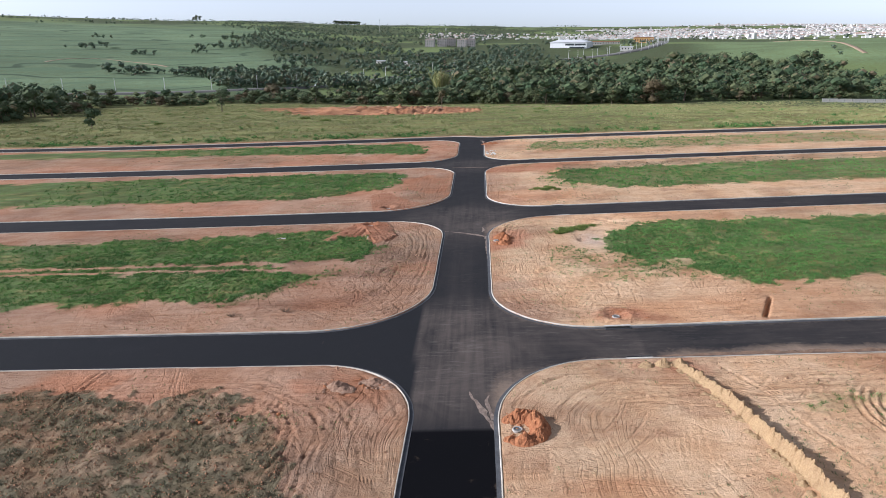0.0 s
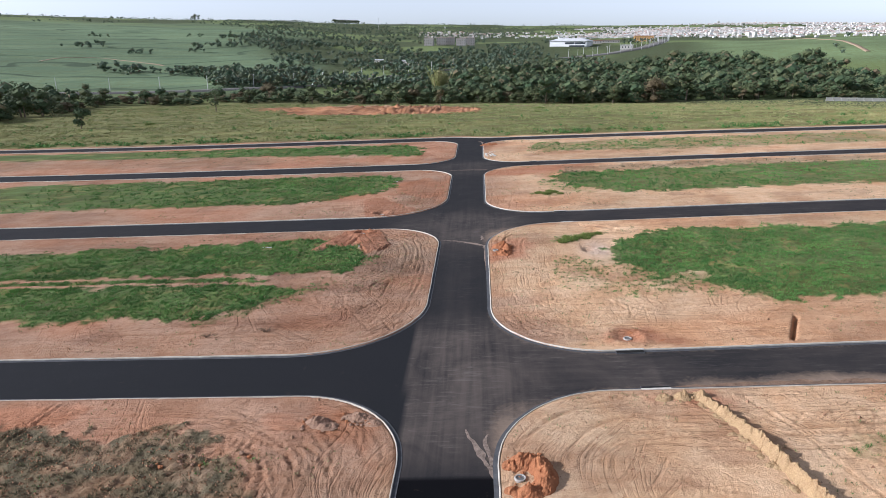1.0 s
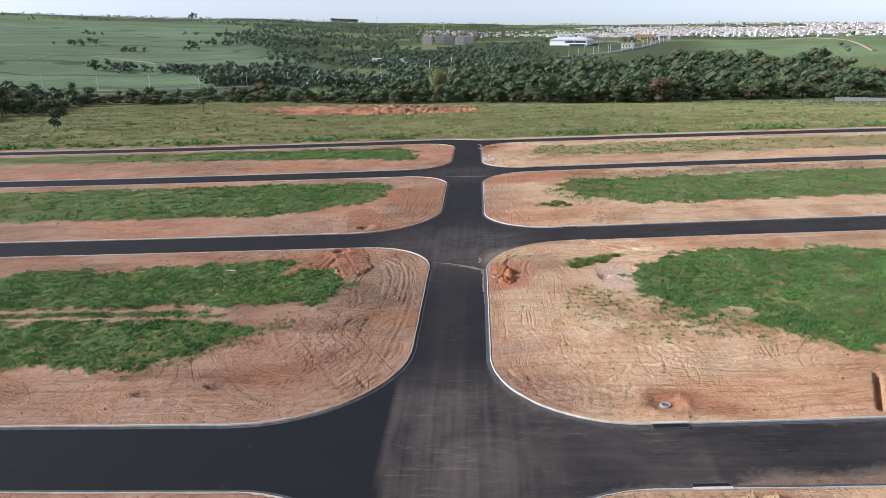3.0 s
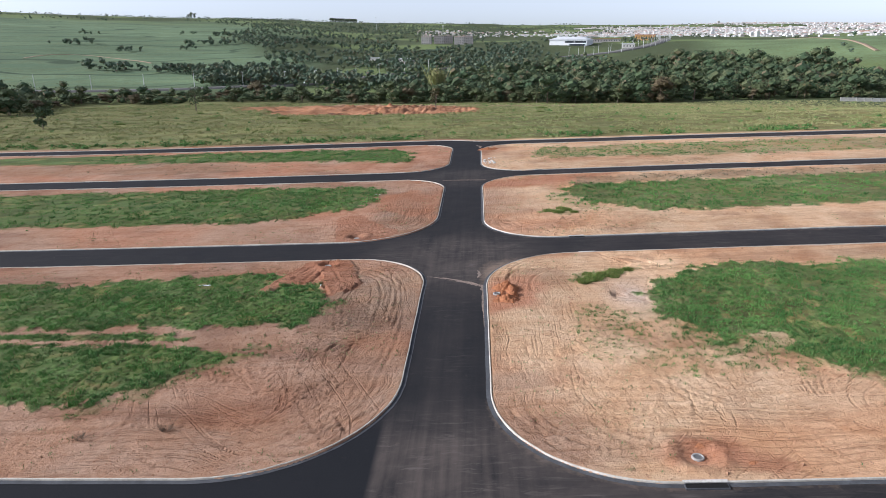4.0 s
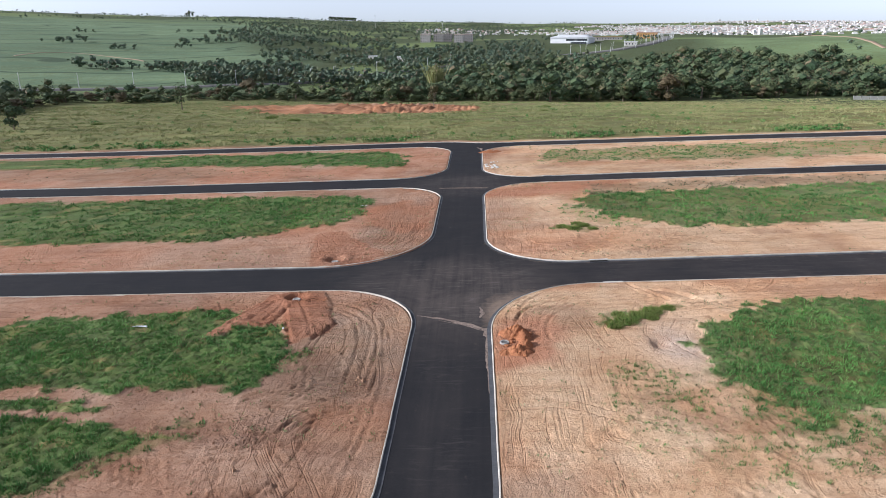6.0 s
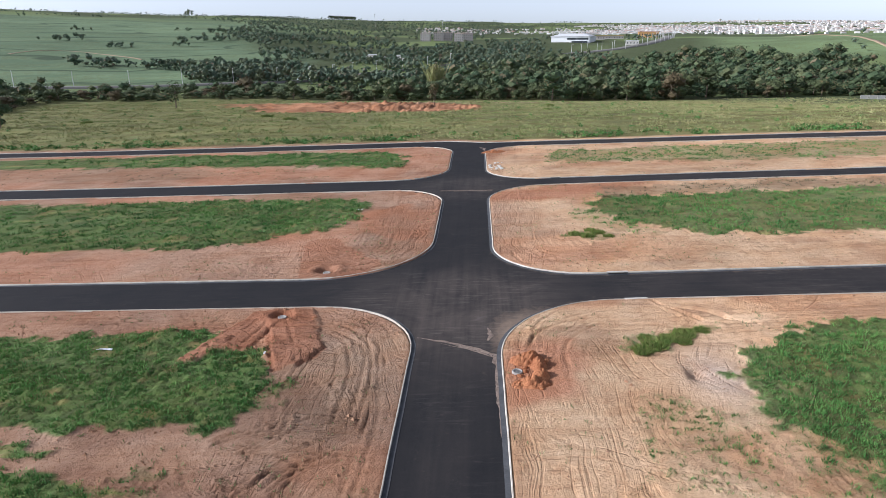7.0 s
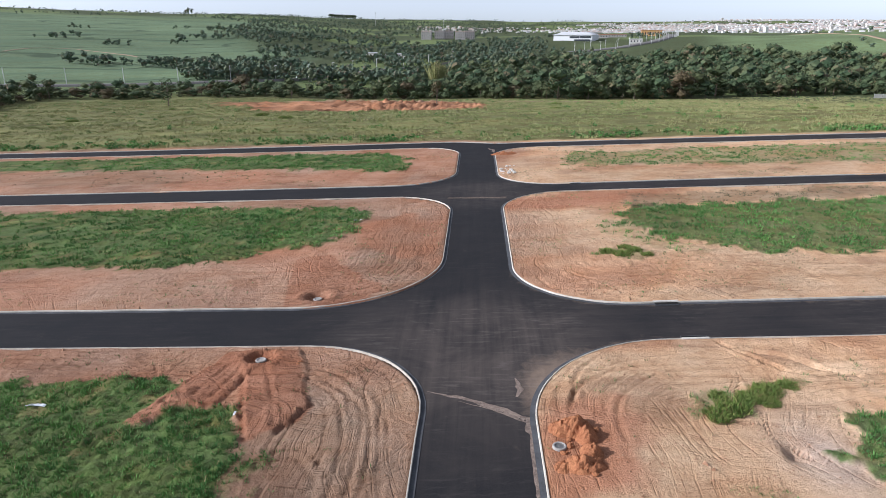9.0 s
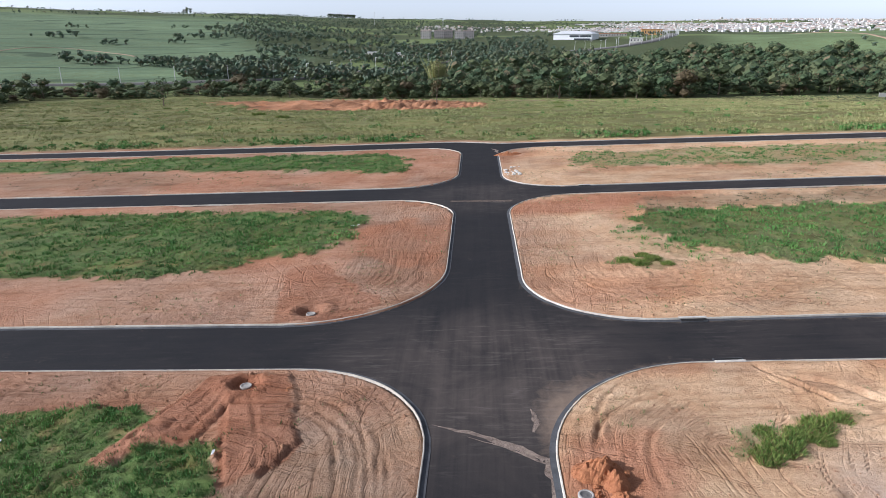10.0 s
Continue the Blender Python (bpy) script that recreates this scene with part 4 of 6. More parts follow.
def build_curb(path, label):
    """Concrete curb with its gutter, swept along the block's edge."""
    rng = random.Random(len(path))
    prof = [(0.34, -DROP + 0.012, 1), (0.0, -DROP + 0.03, 1), (0.0, -0.02, 0), (-0.025, 0.012, 0), (-0.09, 0.016, 0), (-0.11, -0.2, 0)]
    V, F, M = [], [], []
    for i, (x, y, a) in enumerate(path):
        ca, sa = math.cos(a), math.sin(a)
        lift, push = rng.uniform(-0.012, 0.012), rng.uniform(-0.02, 0.02)
        for u, v, _m in prof:
            px, py = x + ca * (u + push), y + sa * (u + push)
            V.append((px, py, float(site_z(px, py)) + v + (lift if v > -DROP + 0.1 else 0) + 0.03))
        if i:
            for j in range(len(prof) - 1):
                b0, b1 = (i - 1) * len(prof) + j, i * len(prof) + j
                F.append((b0, b0 + 1, b1 + 1, b1))
                M.append(prof[j + 1][2] if j == 0 else 0)
    me = np_mesh("curb", V, F, [CURB, GUTTER], M)
    bm = bmesh.new()
    bm.from_mesh(me)
    bmesh.ops.recalc_face_normals(bm, faces=bm.faces)
    bm.to_mesh(me)
    bm.free()
    return tagged(new("curb", me), label, "curb", kind="structure")


for _blk in BLOCKS:
    build_curb(block_path(_blk), "pale concrete curb and gutter round a lot block")
_far = [(3.0 * _i, float(field_sd(np.array([3.0 * _i]), np.array([0.0]))[0]), -math.pi / 2) for _i in range(-55, 56)]
build_curb(_far, "pale concrete curb along the pasture")


# ---- small helpers for things ----
def mesh_of(name, bm, mats):
    me = bpy.data.meshes.new(name)
    bmesh.ops.recalc_face_normals(bm, faces=bm.faces)
    bm.to_mesh(me)
    bm.free()
    for m in mats if isinstance(mats, (list, tuple)) else [mats]:
        me.materials.append(m)
    return me


def part(name, me, parent, label=""):
    ob = new(name, me)
    ob.parent = parent
    return tagged(ob, label) if label else ob


def thing(name, label, category, m=None, group="", kind=""):
    ob = new(name)
    ob.matrix_world = m or Matrix()
    return tagged(ob, label, category, group, kind)


def box(bm, x0, y0, z0, x1, y1, z1, mat=0):
    vs = [bm.verts.new(p) for p in ((x0, y0, z0), (x1, y0, z0), (x1, y1, z0), (x0, y1, z0), (x0, y0, z1), (x1, y0, z1), (x1, y1, z1), (x0, y1, z1))]
    for f in ((0, 3, 2, 1), (4, 5, 6, 7), (0, 1, 5, 4), (1, 2, 6, 5), (2, 3, 7, 6), (3, 0, 4, 7)):
        bm.faces.new([vs[i] for i in f]).material_index = mat


def box_mesh(name, dims, mat, bevel=0.0):
    bm = bmesh.new()
    box(bm, *dims)
    if bevel:
        bmesh.ops.bevel(bm, geom=list(bm.edges), offset=bevel, segments=2, affect="EDGES")
    return mesh_of(name, bm, mat)


def lathe(name, prof, mat, n=28):
    """A turned solid from (radius, height) pairs."""
    bm = bmesh.new()
    rings = []
    for r, z in prof:
        rings.append([bm.verts.new((r * math.cos(2 * math.pi * i / n), r * math.sin(2 * math.pi * i / n), z)) for i in range(n)] if r > 1e-6 else [bm.verts.new((0, 0, z))])
    for a, b in zip(rings[:-1], rings[1:]):
        for i in range(n):
            q = [a[i % len(a)], a[(i + 1) % len(a)], b[(i + 1) % len(b)], b[i % len(b)]]
            q = list(dict.fromkeys(q))
            if len(q) > 2:
                bm.faces.new(q)
    return mesh_of(name, bm, mat)


def mound_mesh(name, lumps, mat, seed, step=0.12, rough=0.16, wild=0.3):
    """Dug earth heaped in lumps (x, y, rx, ry, height), on the slope of the site."""
    pad = 0.3
    x0, x1 = min(l[0] - 1.5 * l[2] for l in lumps) - pad, max(l[0] + 1.5 * l[2] for l in lumps) + pad
    y0, y1 = min(l[1] - 1.5 * l[3] for l in lumps) - pad, max(l[1] + 1.5 * l[3] for l in lumps) + pad
    xs, ys = np.arange(x0, x1, step), np.arange(y0, y1, step)
    X, Y = np.meshgrid(xs, ys, indexing="ij")
    h = np.zeros(X.shape)
    for lx, ly, rx, ry, hh in lumps:
        q = np.hypot((X - lx) / rx, (Y - ly) / ry)
        h = np.maximum(h, hh * np.clip(1.15 - q, 0, None) ** 0.85 / 1.12)
    n = fbm(X / 0.7 + seed, Y / 0.7, 3, seed) + 0.6 * np.abs(fbm(X / 0.3, Y / 0.3 + seed, 2, seed + 3))
    n = n + 0.5 * fbm(X / 0.16, Y / 0.16, 2, seed + 5)
    h = h * (1 + wild * n) + np.where(h > 0.02, rough * n * np.clip(h * 4, 0, 1), 0)
    F = grid_faces(len(xs), len(ys))
    keep = h.ravel()[F].max(1) > 0.03
    F = F[keep]
    used, inv = np.unique(F, return_inverse=True)
    v = np.c_[X.ravel()[used], Y.ravel()[used], h.ravel()[used]]
    return v, inv.reshape(-1, 4)


def dirt_pile(label, x, y, lumps, mat, seed, group=""):
    v, F = mound_mesh("earth_mound", lumps, mat, seed)
    v[:, 2] += site_z(x + v[:, 0], y + v[:, 1]) - site_z(x, y) - 0.06
    ob = new("earth_mound", np_mesh("earth_mound", v, F, [mat], flat=True))
    ob.matrix_world = pose(x, y, float(site_z(x, y)) + 0.0)
    return tagged(ob, label, "dirt pile", group)


IRON = plain_material("cast_iron", (0.12, 0.12, 0.12), (0.22, 0.21, 0.2), 0.7, 0.2, 8)
# near black, for car wheels and for the shade inside the drain slots
DARK = plain_material("near_black", (0.008, 0.008, 0.008), (0.016, 0.015, 0.014), 0.95, 0, 4)
PALE = concrete_material("pale_concrete", (0.72, 0.69, 0.64), (0.55, 0.52, 0.47))
RING = concrete_material("ring_concrete", (0.46, 0.44, 0.41), (0.32, 0.3, 0.28))
PLASTIC = plain_material("white_plastic_sheet", (0.75, 0.76, 0.78), (0.62, 0.64, 0.68), 0.45, 0, 3)


def manhole(x, y, sink, pale_lid, label):
    z = top_z(x, y) if sink else float(site_z(x, y))
    ob = thing("manhole", label, "manhole", pose(x, y, z), "manholes on the verges")
    part("ring", lathe("ring", [(0.28, -0.3), (0.28, 0.12), (0.30, 0.14), (0.37, 0.14), (0.40, 0.11), (0.41, -0.3)], RING), ob, "pale concrete ring")
    part("cover", lathe("cover", [(0.0, 0.105), (0.06, 0.105), (0.08, 0.09), (0.2, 0.09), (0.22, 0.105), (0.275, 0.105), (0.279, 0.05)], RING if pale_lid else IRON), ob, "pale round cover" if pale_lid else "dark iron cover")
    return ob


manhole(5.0, 36.85, False, False, "pale manhole ring with dark cover beside a red earth pile")
manhole(4.62, 87.0, False, False, "pale manhole ring with dark cover beside red earth piles")
manhole(16.55, 57.9, True, False, "pale manhole ring sunk in dug red earth by the curb")
manhole(-16.2, 98.75, True, True, "white manhole cover in a dug red pit")
manhole(-14.8, 111.25, True, True, "white manhole cover in freshly dug red earth")
dirt_pile("ring of clodded orange-red earth dug out round a manhole", 5.4, 37.0, [(0.1, 1.6, 1.2, 0.9, 0.75), (1.0, 1.0, 0.8, 0.9, 0.85), (1.35, -0.1, 0.75, 1.2, 1.0), (1.0, -1.1, 0.8, 0.8, 0.8), (0.1, -1.7, 1.1, 0.7, 0.65), (-0.9, 1.3, 0.7, 0.7, 0.4), (-1.0, -1.3, 0.6, 0.5, 0.3)], RED_EARTH, 3, "dug earth heaps")
dirt_pile("rounded orange-red earth heap by the avenue curb", 5.7, 88.9, [(0, 0, 1.0, 1.0, 0.9), (-0.8, -0.1, 0.7, 0.8, 0.5), (0.55, -0.9, 0.6, 0.9, 0.7)], RED_EARTH, 5, "dug earth heaps")
dirt_pile("longer orange-red earth heap beside a manhole", 5.7, 85.4, [(0, -0.1, 1.15, 0.8, 0.65), (0.6, 0.9, 0.6, 0.9, 0.65), (-0.9, -0.2, 0.7, 0.6, 0.4)], RED_EARTH, 8, "dug earth heaps")
for _k, (_dx, _dy, _rx, _ry, _hh) in enumerate([(0, 0, 0.9, 0.7, 0.55), (0.9, -0.6, 0.8, 0.6, 0.3), (3.2, 0.6, 1.2, 0.6, 0.35), (4.6, -0.3, 0.7, 0.6, 0.25)]):
    dirt_pile("low heap of dug red earth and stones on a corner", -10.6 + _dx, 44.4 + _dy, [(0, 0, _rx, _ry, _hh)], PALE_EARTH, 11 + _k, "dug earth heaps")
for _k, (_dx, _dy, _rx, _ry, _hh) in enumerate([(0, 0, 2.2, 0.8, 0.5), (1.6, 0.6, 1.2, 0.6, 0.4)]):
    dirt_pile("crumbled red earth pushed up at the curb", 5.2 + _dx, 184.3 + _dy, [(0, 0, _rx, _ry, _hh)], RED_EARTH, 13 + _k, "dug earth heaps")
for _k, (_dx, _dy, _rx, _ry, _hh) in enumerate([(-0.7, 0.3, 0.6, 0.4, 0.22), (0.9, -1.4, 0.4, 0.8, 0.22), (-3.9, 0.4, 0.9, 0.4, 0.16)]):
    dirt_pile("low fan of dug red earth beside a manhole pit", -13.9 + _dx, 99.2 + _dy, [(0, 0, _rx, _ry, _hh)], RED_EARTH, 17 + _k, "dug earth heaps")
for _k, (_dx, _dy, _rx, _ry, _hh) in enumerate([(0, 0, 0.7, 0.5, 0.2), (-1.2, 1.2, 0.5, 0.4, 0.2), (1.5, -0.9, 0.6, 0.4, 0.15)]):
    dirt_pile("low scattered red earth behind the manhole", 18.3 + _dx, 58.0 + _dy, [(0, 0, _rx, _ry, _hh)], RED_EARTH, 19 + _k, "dug earth heaps")
for _k, (_dx, _dy, _rx, _ry, _hh) in enumerate([(0, 0, 0.7, 0.6, 0.35), (1.7, 0.1, 0.9, 0.6, 0.5), (2.9, 0.1, 0.8, 0.6, 0.6)]):
    dirt_pile("broken pale earth clods by the curb", 17.0 + _dx, 46.7 + _dy, [(0, 0, _rx, _ry, _hh)], YELLOW_EARTH, 23 + _k, "dug earth heaps")


def spoil_bank():
    """Long bank of yellow earth thrown up along the trench line."""
    line = [(19.8, 46.9), (21.0, 43.8), (22.1, 40.0), (22.9, 36.0), (23.7, 31.5), (24.4, 27.0), (25.6, 20.0), (27.5, 10.0)]
    lumps = []
    for (ax, ay), (bx, by) in zip(line[:-1], line[1:]):
        n = int(math.hypot(bx - ax, by - ay) / 0.25)
        for i in range(n):
            t, g = i / n, _r.uniform(0.85, 1.1)
            yy = ay + (by - ay) * t
            hh = float(np.interp(yy, [20, 30, 38, 44, 47], [1.35, 1.25, 1.0, 0.7, 0.35]))
            lumps.append((ax + (bx - ax) * t - 23.0 + _r.uniform(-0.1, 0.1), yy - 36, 0.44 * g, 0.6, hh * g))
            if _r.random() < 0.5:
                lumps.append((ax + (bx - ax) * t - 23.65 + _r.uniform(-0.5, 0.3), yy - 36, 0.4 * g, 0.4, 0.2 * hh * g))
    v, F = mound_mesh("spoil_bank", lumps, YELLOW_EARTH, 29, 0.12, 0.09, 0.14)
    v[:, 2] += site_z(23 + v[:, 0], 36 + v[:, 1]) - site_z(23, 36) - 0.06
    ob = new("spoil_bank", np_mesh("spoil_bank", v, F, [YELLOW_EARTH], flat=True))
    ob.matrix_world = pose(23, 36, float(site_z(23, 36)))
    return tagged(ob, "long bank of dug yellow earth across the bare lot", "earth bank")


spoil_bank()


def storm_drain(x0, x1, y, up, label):
    """Curb inlet: a solid near-black block for the slot's shade in the gutter, with a thin pale concrete rim."""
    cx, n = (x0 + x1) / 2, (x1 - x0) / 2
    ob = thing("storm_drain", label, "storm drain", pose(cx, y, float(site_z(cx, y)) + 0.03, 0, -math.degrees(math.atan(0.052))), "storm drains in the curbs")
    s = -up
    def strip(a, b):
        return min(s * a, s * b), max(s * a, s * b)
    lo, hi = strip(-0.2, 0.04)
    part("lintel", box_mesh("lintel", (-n - 0.1, lo, -0.03, n + 0.1, hi, 0.045), PALE, 0.012), ob)
    lo, hi = strip(0.05, 0.45)
    part("opening", box_mesh("opening", (-n, lo, -0.3, n, hi, -0.05), DARK), ob, "near-black block for the shade in the slot")
    lo, hi = strip(0.455, 0.53)
    part("rim", box_mesh("rim", (-n - 0.07, lo, -0.3, n + 0.07, hi, -0.06), GUTTER, 0.01), ob)
    lo, hi = strip(0.05, 0.45)
    for e in (-1, 1):
        part("cheek", box_mesh("cheek", (min(e * n, e * (n + 0.07)), lo, -0.3, max(e * n, e * (n + 0.07)), hi, -0.055), GUTTER, 0.01), ob)
    return ob


for _a in ((14.95, 17.4, 55.1 + 0.013 * 16, 1), (15.7, 17.9, 48.2, -1), (15.0, 16.9, 107.45, 1), (15.3, 17.1, 100.35, -1), (14.4, 15.9, 155.8, 1)):
    storm_drain(*_a, "concrete storm drain in the curb, its slot filled near-black")


# ---- silt washed over the asphalt ----
def silt_streak(pts, widths, seed, label, mat=None):
    """A thin ragged skin of dried silt along a line."""
    P, W = [], []
    for (a, b), (wa, wb) in zip(zip(pts[:-1], pts[1:]), zip(widths[:-1], widths[1:])):
        n = max(3, int(math.dist(a, b) / 0.12))
        for i in range(n):
            P.append((a[0] + (b[0] - a[0]) * i / n, a[1] + (b[1] - a[1]) * i / n))
            W.append(wa + (wb - wa) * i / n)
    P, W = np.array(P), np.array(W)
    d = np.gradient(P, axis=0)
    d /= np.linalg.norm(d, axis=1)[:, None] + 1e-9
    nrm = np.c_[-d[:, 1], d[:, 0]]
    s = np.arange(len(P)) * 0.12
    mid = 0.25 * fbm(s / 1.1, s * 0 + seed, 3, seed) * np.minimum(W * 2, 1)
    V = []
    for k, u in enumerate((-1, -0.4, 0.4, 1)):
        w = W * (0.25 + 1.1 * vnoise(s * 1.7, s * 0 + 5 * (u > 0) + seed, seed))
        q = P + nrm * (mid + u * 0.5 * w)[:, None]
        V.append(np.c_[q, site_z(q[:, 0], q[:, 1]) - DROP + 0.02 + (0.012 if abs(u) < 0.9 else 0.003)])
    me = np_mesh("silt_streak", np.stack(V, 1).reshape(-1, 3), grid_faces(len(P), 4), [mat or SILT], flat=False)
    return tagged(new("silt_streak", me), label, "silt")


SILT = earth_material("dried_silt", (0.46, 0.375, 0.315), (0.16, 0.13, 0.115), 2.2)
RED_SILT = earth_material("reddish_silt", (0.40, 0.27, 0.19), (0.17, 0.12, 0.09), 1.2)
silt_streak([(-3.3, 93.7), (-1.3, 92.9), (1.0, 91.6), (3.0, 90.0)], [0.05, 0.35, 0.6, 0.6], 2, "pale silt washed across the asphalt")
silt_streak([(-1.2, 92.4), (1.4, 91.0), (3.1, 89.7)], [0.04, 0.15, 0.25], 4, "thin pale silt streak on the asphalt")
silt_streak([(3.1, 90.3), (3.15, 87.0), (3.2, 83.0), (3.25, 78.0)], [0.5, 0.4, 0.25, 0.1], 6, "pale silt lying along the gutter")
silt_streak([(3.4, 36.6), (3.2, 38.0), (2.4, 39.8), (1.7, 41.6), (1.2, 43.2)], [0.25, 0.5, 0.6, 0.45, 0.1], 8, "pale silt washed across the asphalt")
silt_streak([(3.3, 38.6), (2.6, 41.0), (3.0, 42.5)], [0.4, 0.4, 0.1], 10, "thin pale silt streak on the asphalt")
silt_streak([(18.5, 48.7), (24, 48.75), (30, 48.75), (40, 48.65), (52, 48.6)], [0.2, 0.8, 0.9, 1.0, 0.5], 12, "reddish silt spread along the street's gutter", RED_SILT)
silt_streak([(2.6, 95.2), (2.9, 93.8), (2.5, 92.6)], [0.1, 0.55, 0.1], 20, "pale silt patch by the corner curb")
silt_streak([(-4, 149.0), (0, 148.6), (3.4, 148.0)], [0.03, 0.12, 0.2], 16, "pale silt washed across the asphalt")
silt_streak([(2.4, 192.8), (3.3, 191.0), (3.5, 187.5)], [0.2, 1.2, 0.3], 18, "pale silt washed over the corner")


# ---- loose litter and stones ----
def plastic_sheet(x, y, lx, ly, turn, seed, label):
    xs, ys = np.linspace(-lx, lx, 22), np.linspace(-ly, ly, 10)
    X, Y = np.meshgrid(xs, ys, indexing="ij")
    Zc = 0.10 + 0.09 * fbm(X * 2.2 + seed, Y * 3, 3, seed) + 0.05 * np.abs(fbm(X * 6, Y * 6, 2, seed))
    Yw = Y * (0.6 + 0.5 * vnoise(X * 1.7 + seed, X * 0 + seed, 1)) + 0.15 * np.sin(X * 2 + seed)
    ob = new("plastic_sheet", np_mesh("plastic_sheet", np.stack([X, Yw, Zc], -1).reshape(-1, 3), grid_faces(22, 10), [PLASTIC], flat=True))
    sm = ob.modifiers.new("thick", "SOLIDIFY")
    sm.thickness = 0.012
    ob.matrix_world = pose(x, y, top_z(x, y), 0, 0, turn)
    return tagged(ob, label, "plastic sheet")


plastic_sheet(-29.6, 92.4, 0.7, 0.16, 5, 2, "crumpled white plastic sheet lying in the grass")
plastic_sheet(-32.7, 52.4, 0.35, 0.12, 30, 4, "small white scrap on the asphalt")
plastic_sheet(-15.3, 90.7, 0.07, 0.25, 10, 6, "thin white scrap at the edge of the grass")
plastic_sheet(26.2, 103.5, 0.6, 0.14, 15, 8, "pale scrap lying on the asphalt")
plastic_sheet(-15.6, 137.5, 0.6, 0.2, 10, 12, "crumpled white scraps on the bare lot")


def stone(name, x, y, r, seed, mat, label, category, group):
    bm = bmesh.new()
    bmesh.ops.create_icosphere(bm, subdivisions=1, radius=r)
    rg = random.Random(seed)
    for v in bm.verts:
        v.co *= rg.uniform(0.7, 1.2)
        v.co.z *= 0.65
    ob = new(name, mesh_of(name, bm, mat))
    ob.matrix_world = pose(x, y, top_z(x, y) + r * 0.22, 0, 0, rg.uniform(0, 360))
    return tagged(ob, label, category, group)


_s = random.Random(9)
for _i in range(26):
    stone("rubble_stone", 4.2 + _s.uniform(-0.3, 2.4), 166.5 + _s.uniform(-1.5, 5.0), _s.uniform(0.14, 0.42), _i, PALE, "pale broken concrete lump on the verge", "rubble", "rubble by the curb")
for _cx, _cy, _sx, _sy, _n in ((-7.4, 44.6, 1.8, 1.2, 22), (-10.5, 44.0, 1.6, 1.0, 12), (-18, 39.5, 4.5, 1.2, 16), (5.6, 37.6, 1.7, 2.4, 14), (6, 86.5, 1.6, 2.6, 14)):
    for _i in range(_n):
        stone("clod", _cx + _sx * _s.uniform(-0.8, 0.8), _cy + _sy * _s.uniform(-0.8, 0.8), _s.uniform(0.08, 0.24), _i + 50, PALE_EARTH if _cx < -5 and _s.random() < 0.6 else RED_EARTH, "loose clod of dug reddish earth", "clod", "earth clods")
# ---- loose crumbs of earth over the bare verges ----
def crumbs():
    rng = np.random.RandomState(5)
    n = 26000
    x, y = rng.uniform(-42, 46, n), 28 + 100 * rng.rand(n) ** 1.25
    d = road_sd(x, y)
    keep = (d < -0.3) & (rng.rand(n) < 0.12 + 0.9 * smooth(0.5, 0.72, vnoise(x / 6, y / 6, 15)) + 0.6 * smooth(-2.2, -0.4, d)) & (green_share(x, y) < 0.3)
    x, y = x[keep], y[keep]
    r = rng.uniform(0.03, 0.10, len(x)) * (1 + (rng.rand(len(x)) > 0.95))
    # heavier clods on the ploughed corner
    m = 5200
    px, py = rng.uniform(-45, -9, m), rng.uniform(18, 45, m)
    k = (cover_share(px, py, DRY[:1]) > 0.2) & (rng.rand(m) < 0.35 + vnoise(px / 2, py / 2, 16))
    x, y, r = np.r_[x, px[k]], np.r_[y, py[k]], np.r_[r, rng.uniform(0.04, 0.15, k.sum())]
    zz = ground_z(x, y)
    unit = np.array([(1, 0, 0), (-0.5, 0.87, 0), (-0.5, -0.87, 0), (0.1, 0.05, 0.9)])
    a = rng.uniform(0, 6.28, len(x))
    ux = unit[None, :, 0] * np.cos(a)[:, None] - unit[None, :, 1] * np.sin(a)[:, None]
    uy = unit[None, :, 0] * np.sin(a)[:, None] + unit[None, :, 1] * np.cos(a)[:, None]
    V = np.stack([x[:, None] + ux * r[:, None], y[:, None] + uy * r[:, None], zz[:, None] - 0.01 + unit[None, :, 2] * r[:, None]], -1)
    b = np.arange(len(x))[:, None] * 4
    F = np.concatenate([b + np.array([[0, 1, 3]]), b + np.array([[1, 2, 3]]), b + np.array([[2, 0, 3]])])
    m = earth_material("crumbled_earth", (0.45, 0.29, 0.19), (0.37, 0.2, 0.12), 0.5)
    tagged(new("earth_crumbs", np_mesh("earth_crumbs", V.reshape(-1, 3), F, [m])), "scattered crumbs of reddish earth on the verges", "soil", kind="stuff")


crumbs()


# ---- grass ----
def tufts(x, y, z, blades, h0, h1, spread, width, rng, lean=0.5):
    """Blades of grass as narrow leaves round each root."""
    n = len(x) * blades
    X, Y, Zr = np.repeat(x, blades), np.repeat(y, blades), np.repeat(z, blades)
    a, r = rng.uniform(0, 2 * math.pi, n), spread * np.sqrt(rng.rand(n))
    bx, by = X + r * np.cos(a), Y + r * np.sin(a)
    h = np.repeat(rng.uniform(0.7, 1.3, len(x)), blades) * rng.uniform(h0, h1, n)
    out = a + rng.uniform(-0.9, 0.9, n)
    tx, ty = bx + h * lean * np.cos(out) * rng.rand(n), by + h * lean * np.sin(out) * rng.rand(n)
    s = rng.uniform(0, 2 * math.pi, n)
    wx, wy = 0.5 * width * np.cos(s), 0.5 * width * np.sin(s)
    V = np.stack([np.stack([bx - wx, by - wy, Zr - 0.03], -1), np.stack([bx + wx, by + wy, Zr - 0.03], -1),
                  np.stack([(bx + 2 * tx) / 3 + wx * 0.9, (by + 2 * ty) / 3 + wy * 0.9, Zr + 0.62 * h], -1), np.stack([tx, ty, Zr + h], -1)], 1)
    return V.reshape(-1, 3), np.arange(4 * n).reshape(-1, 4)


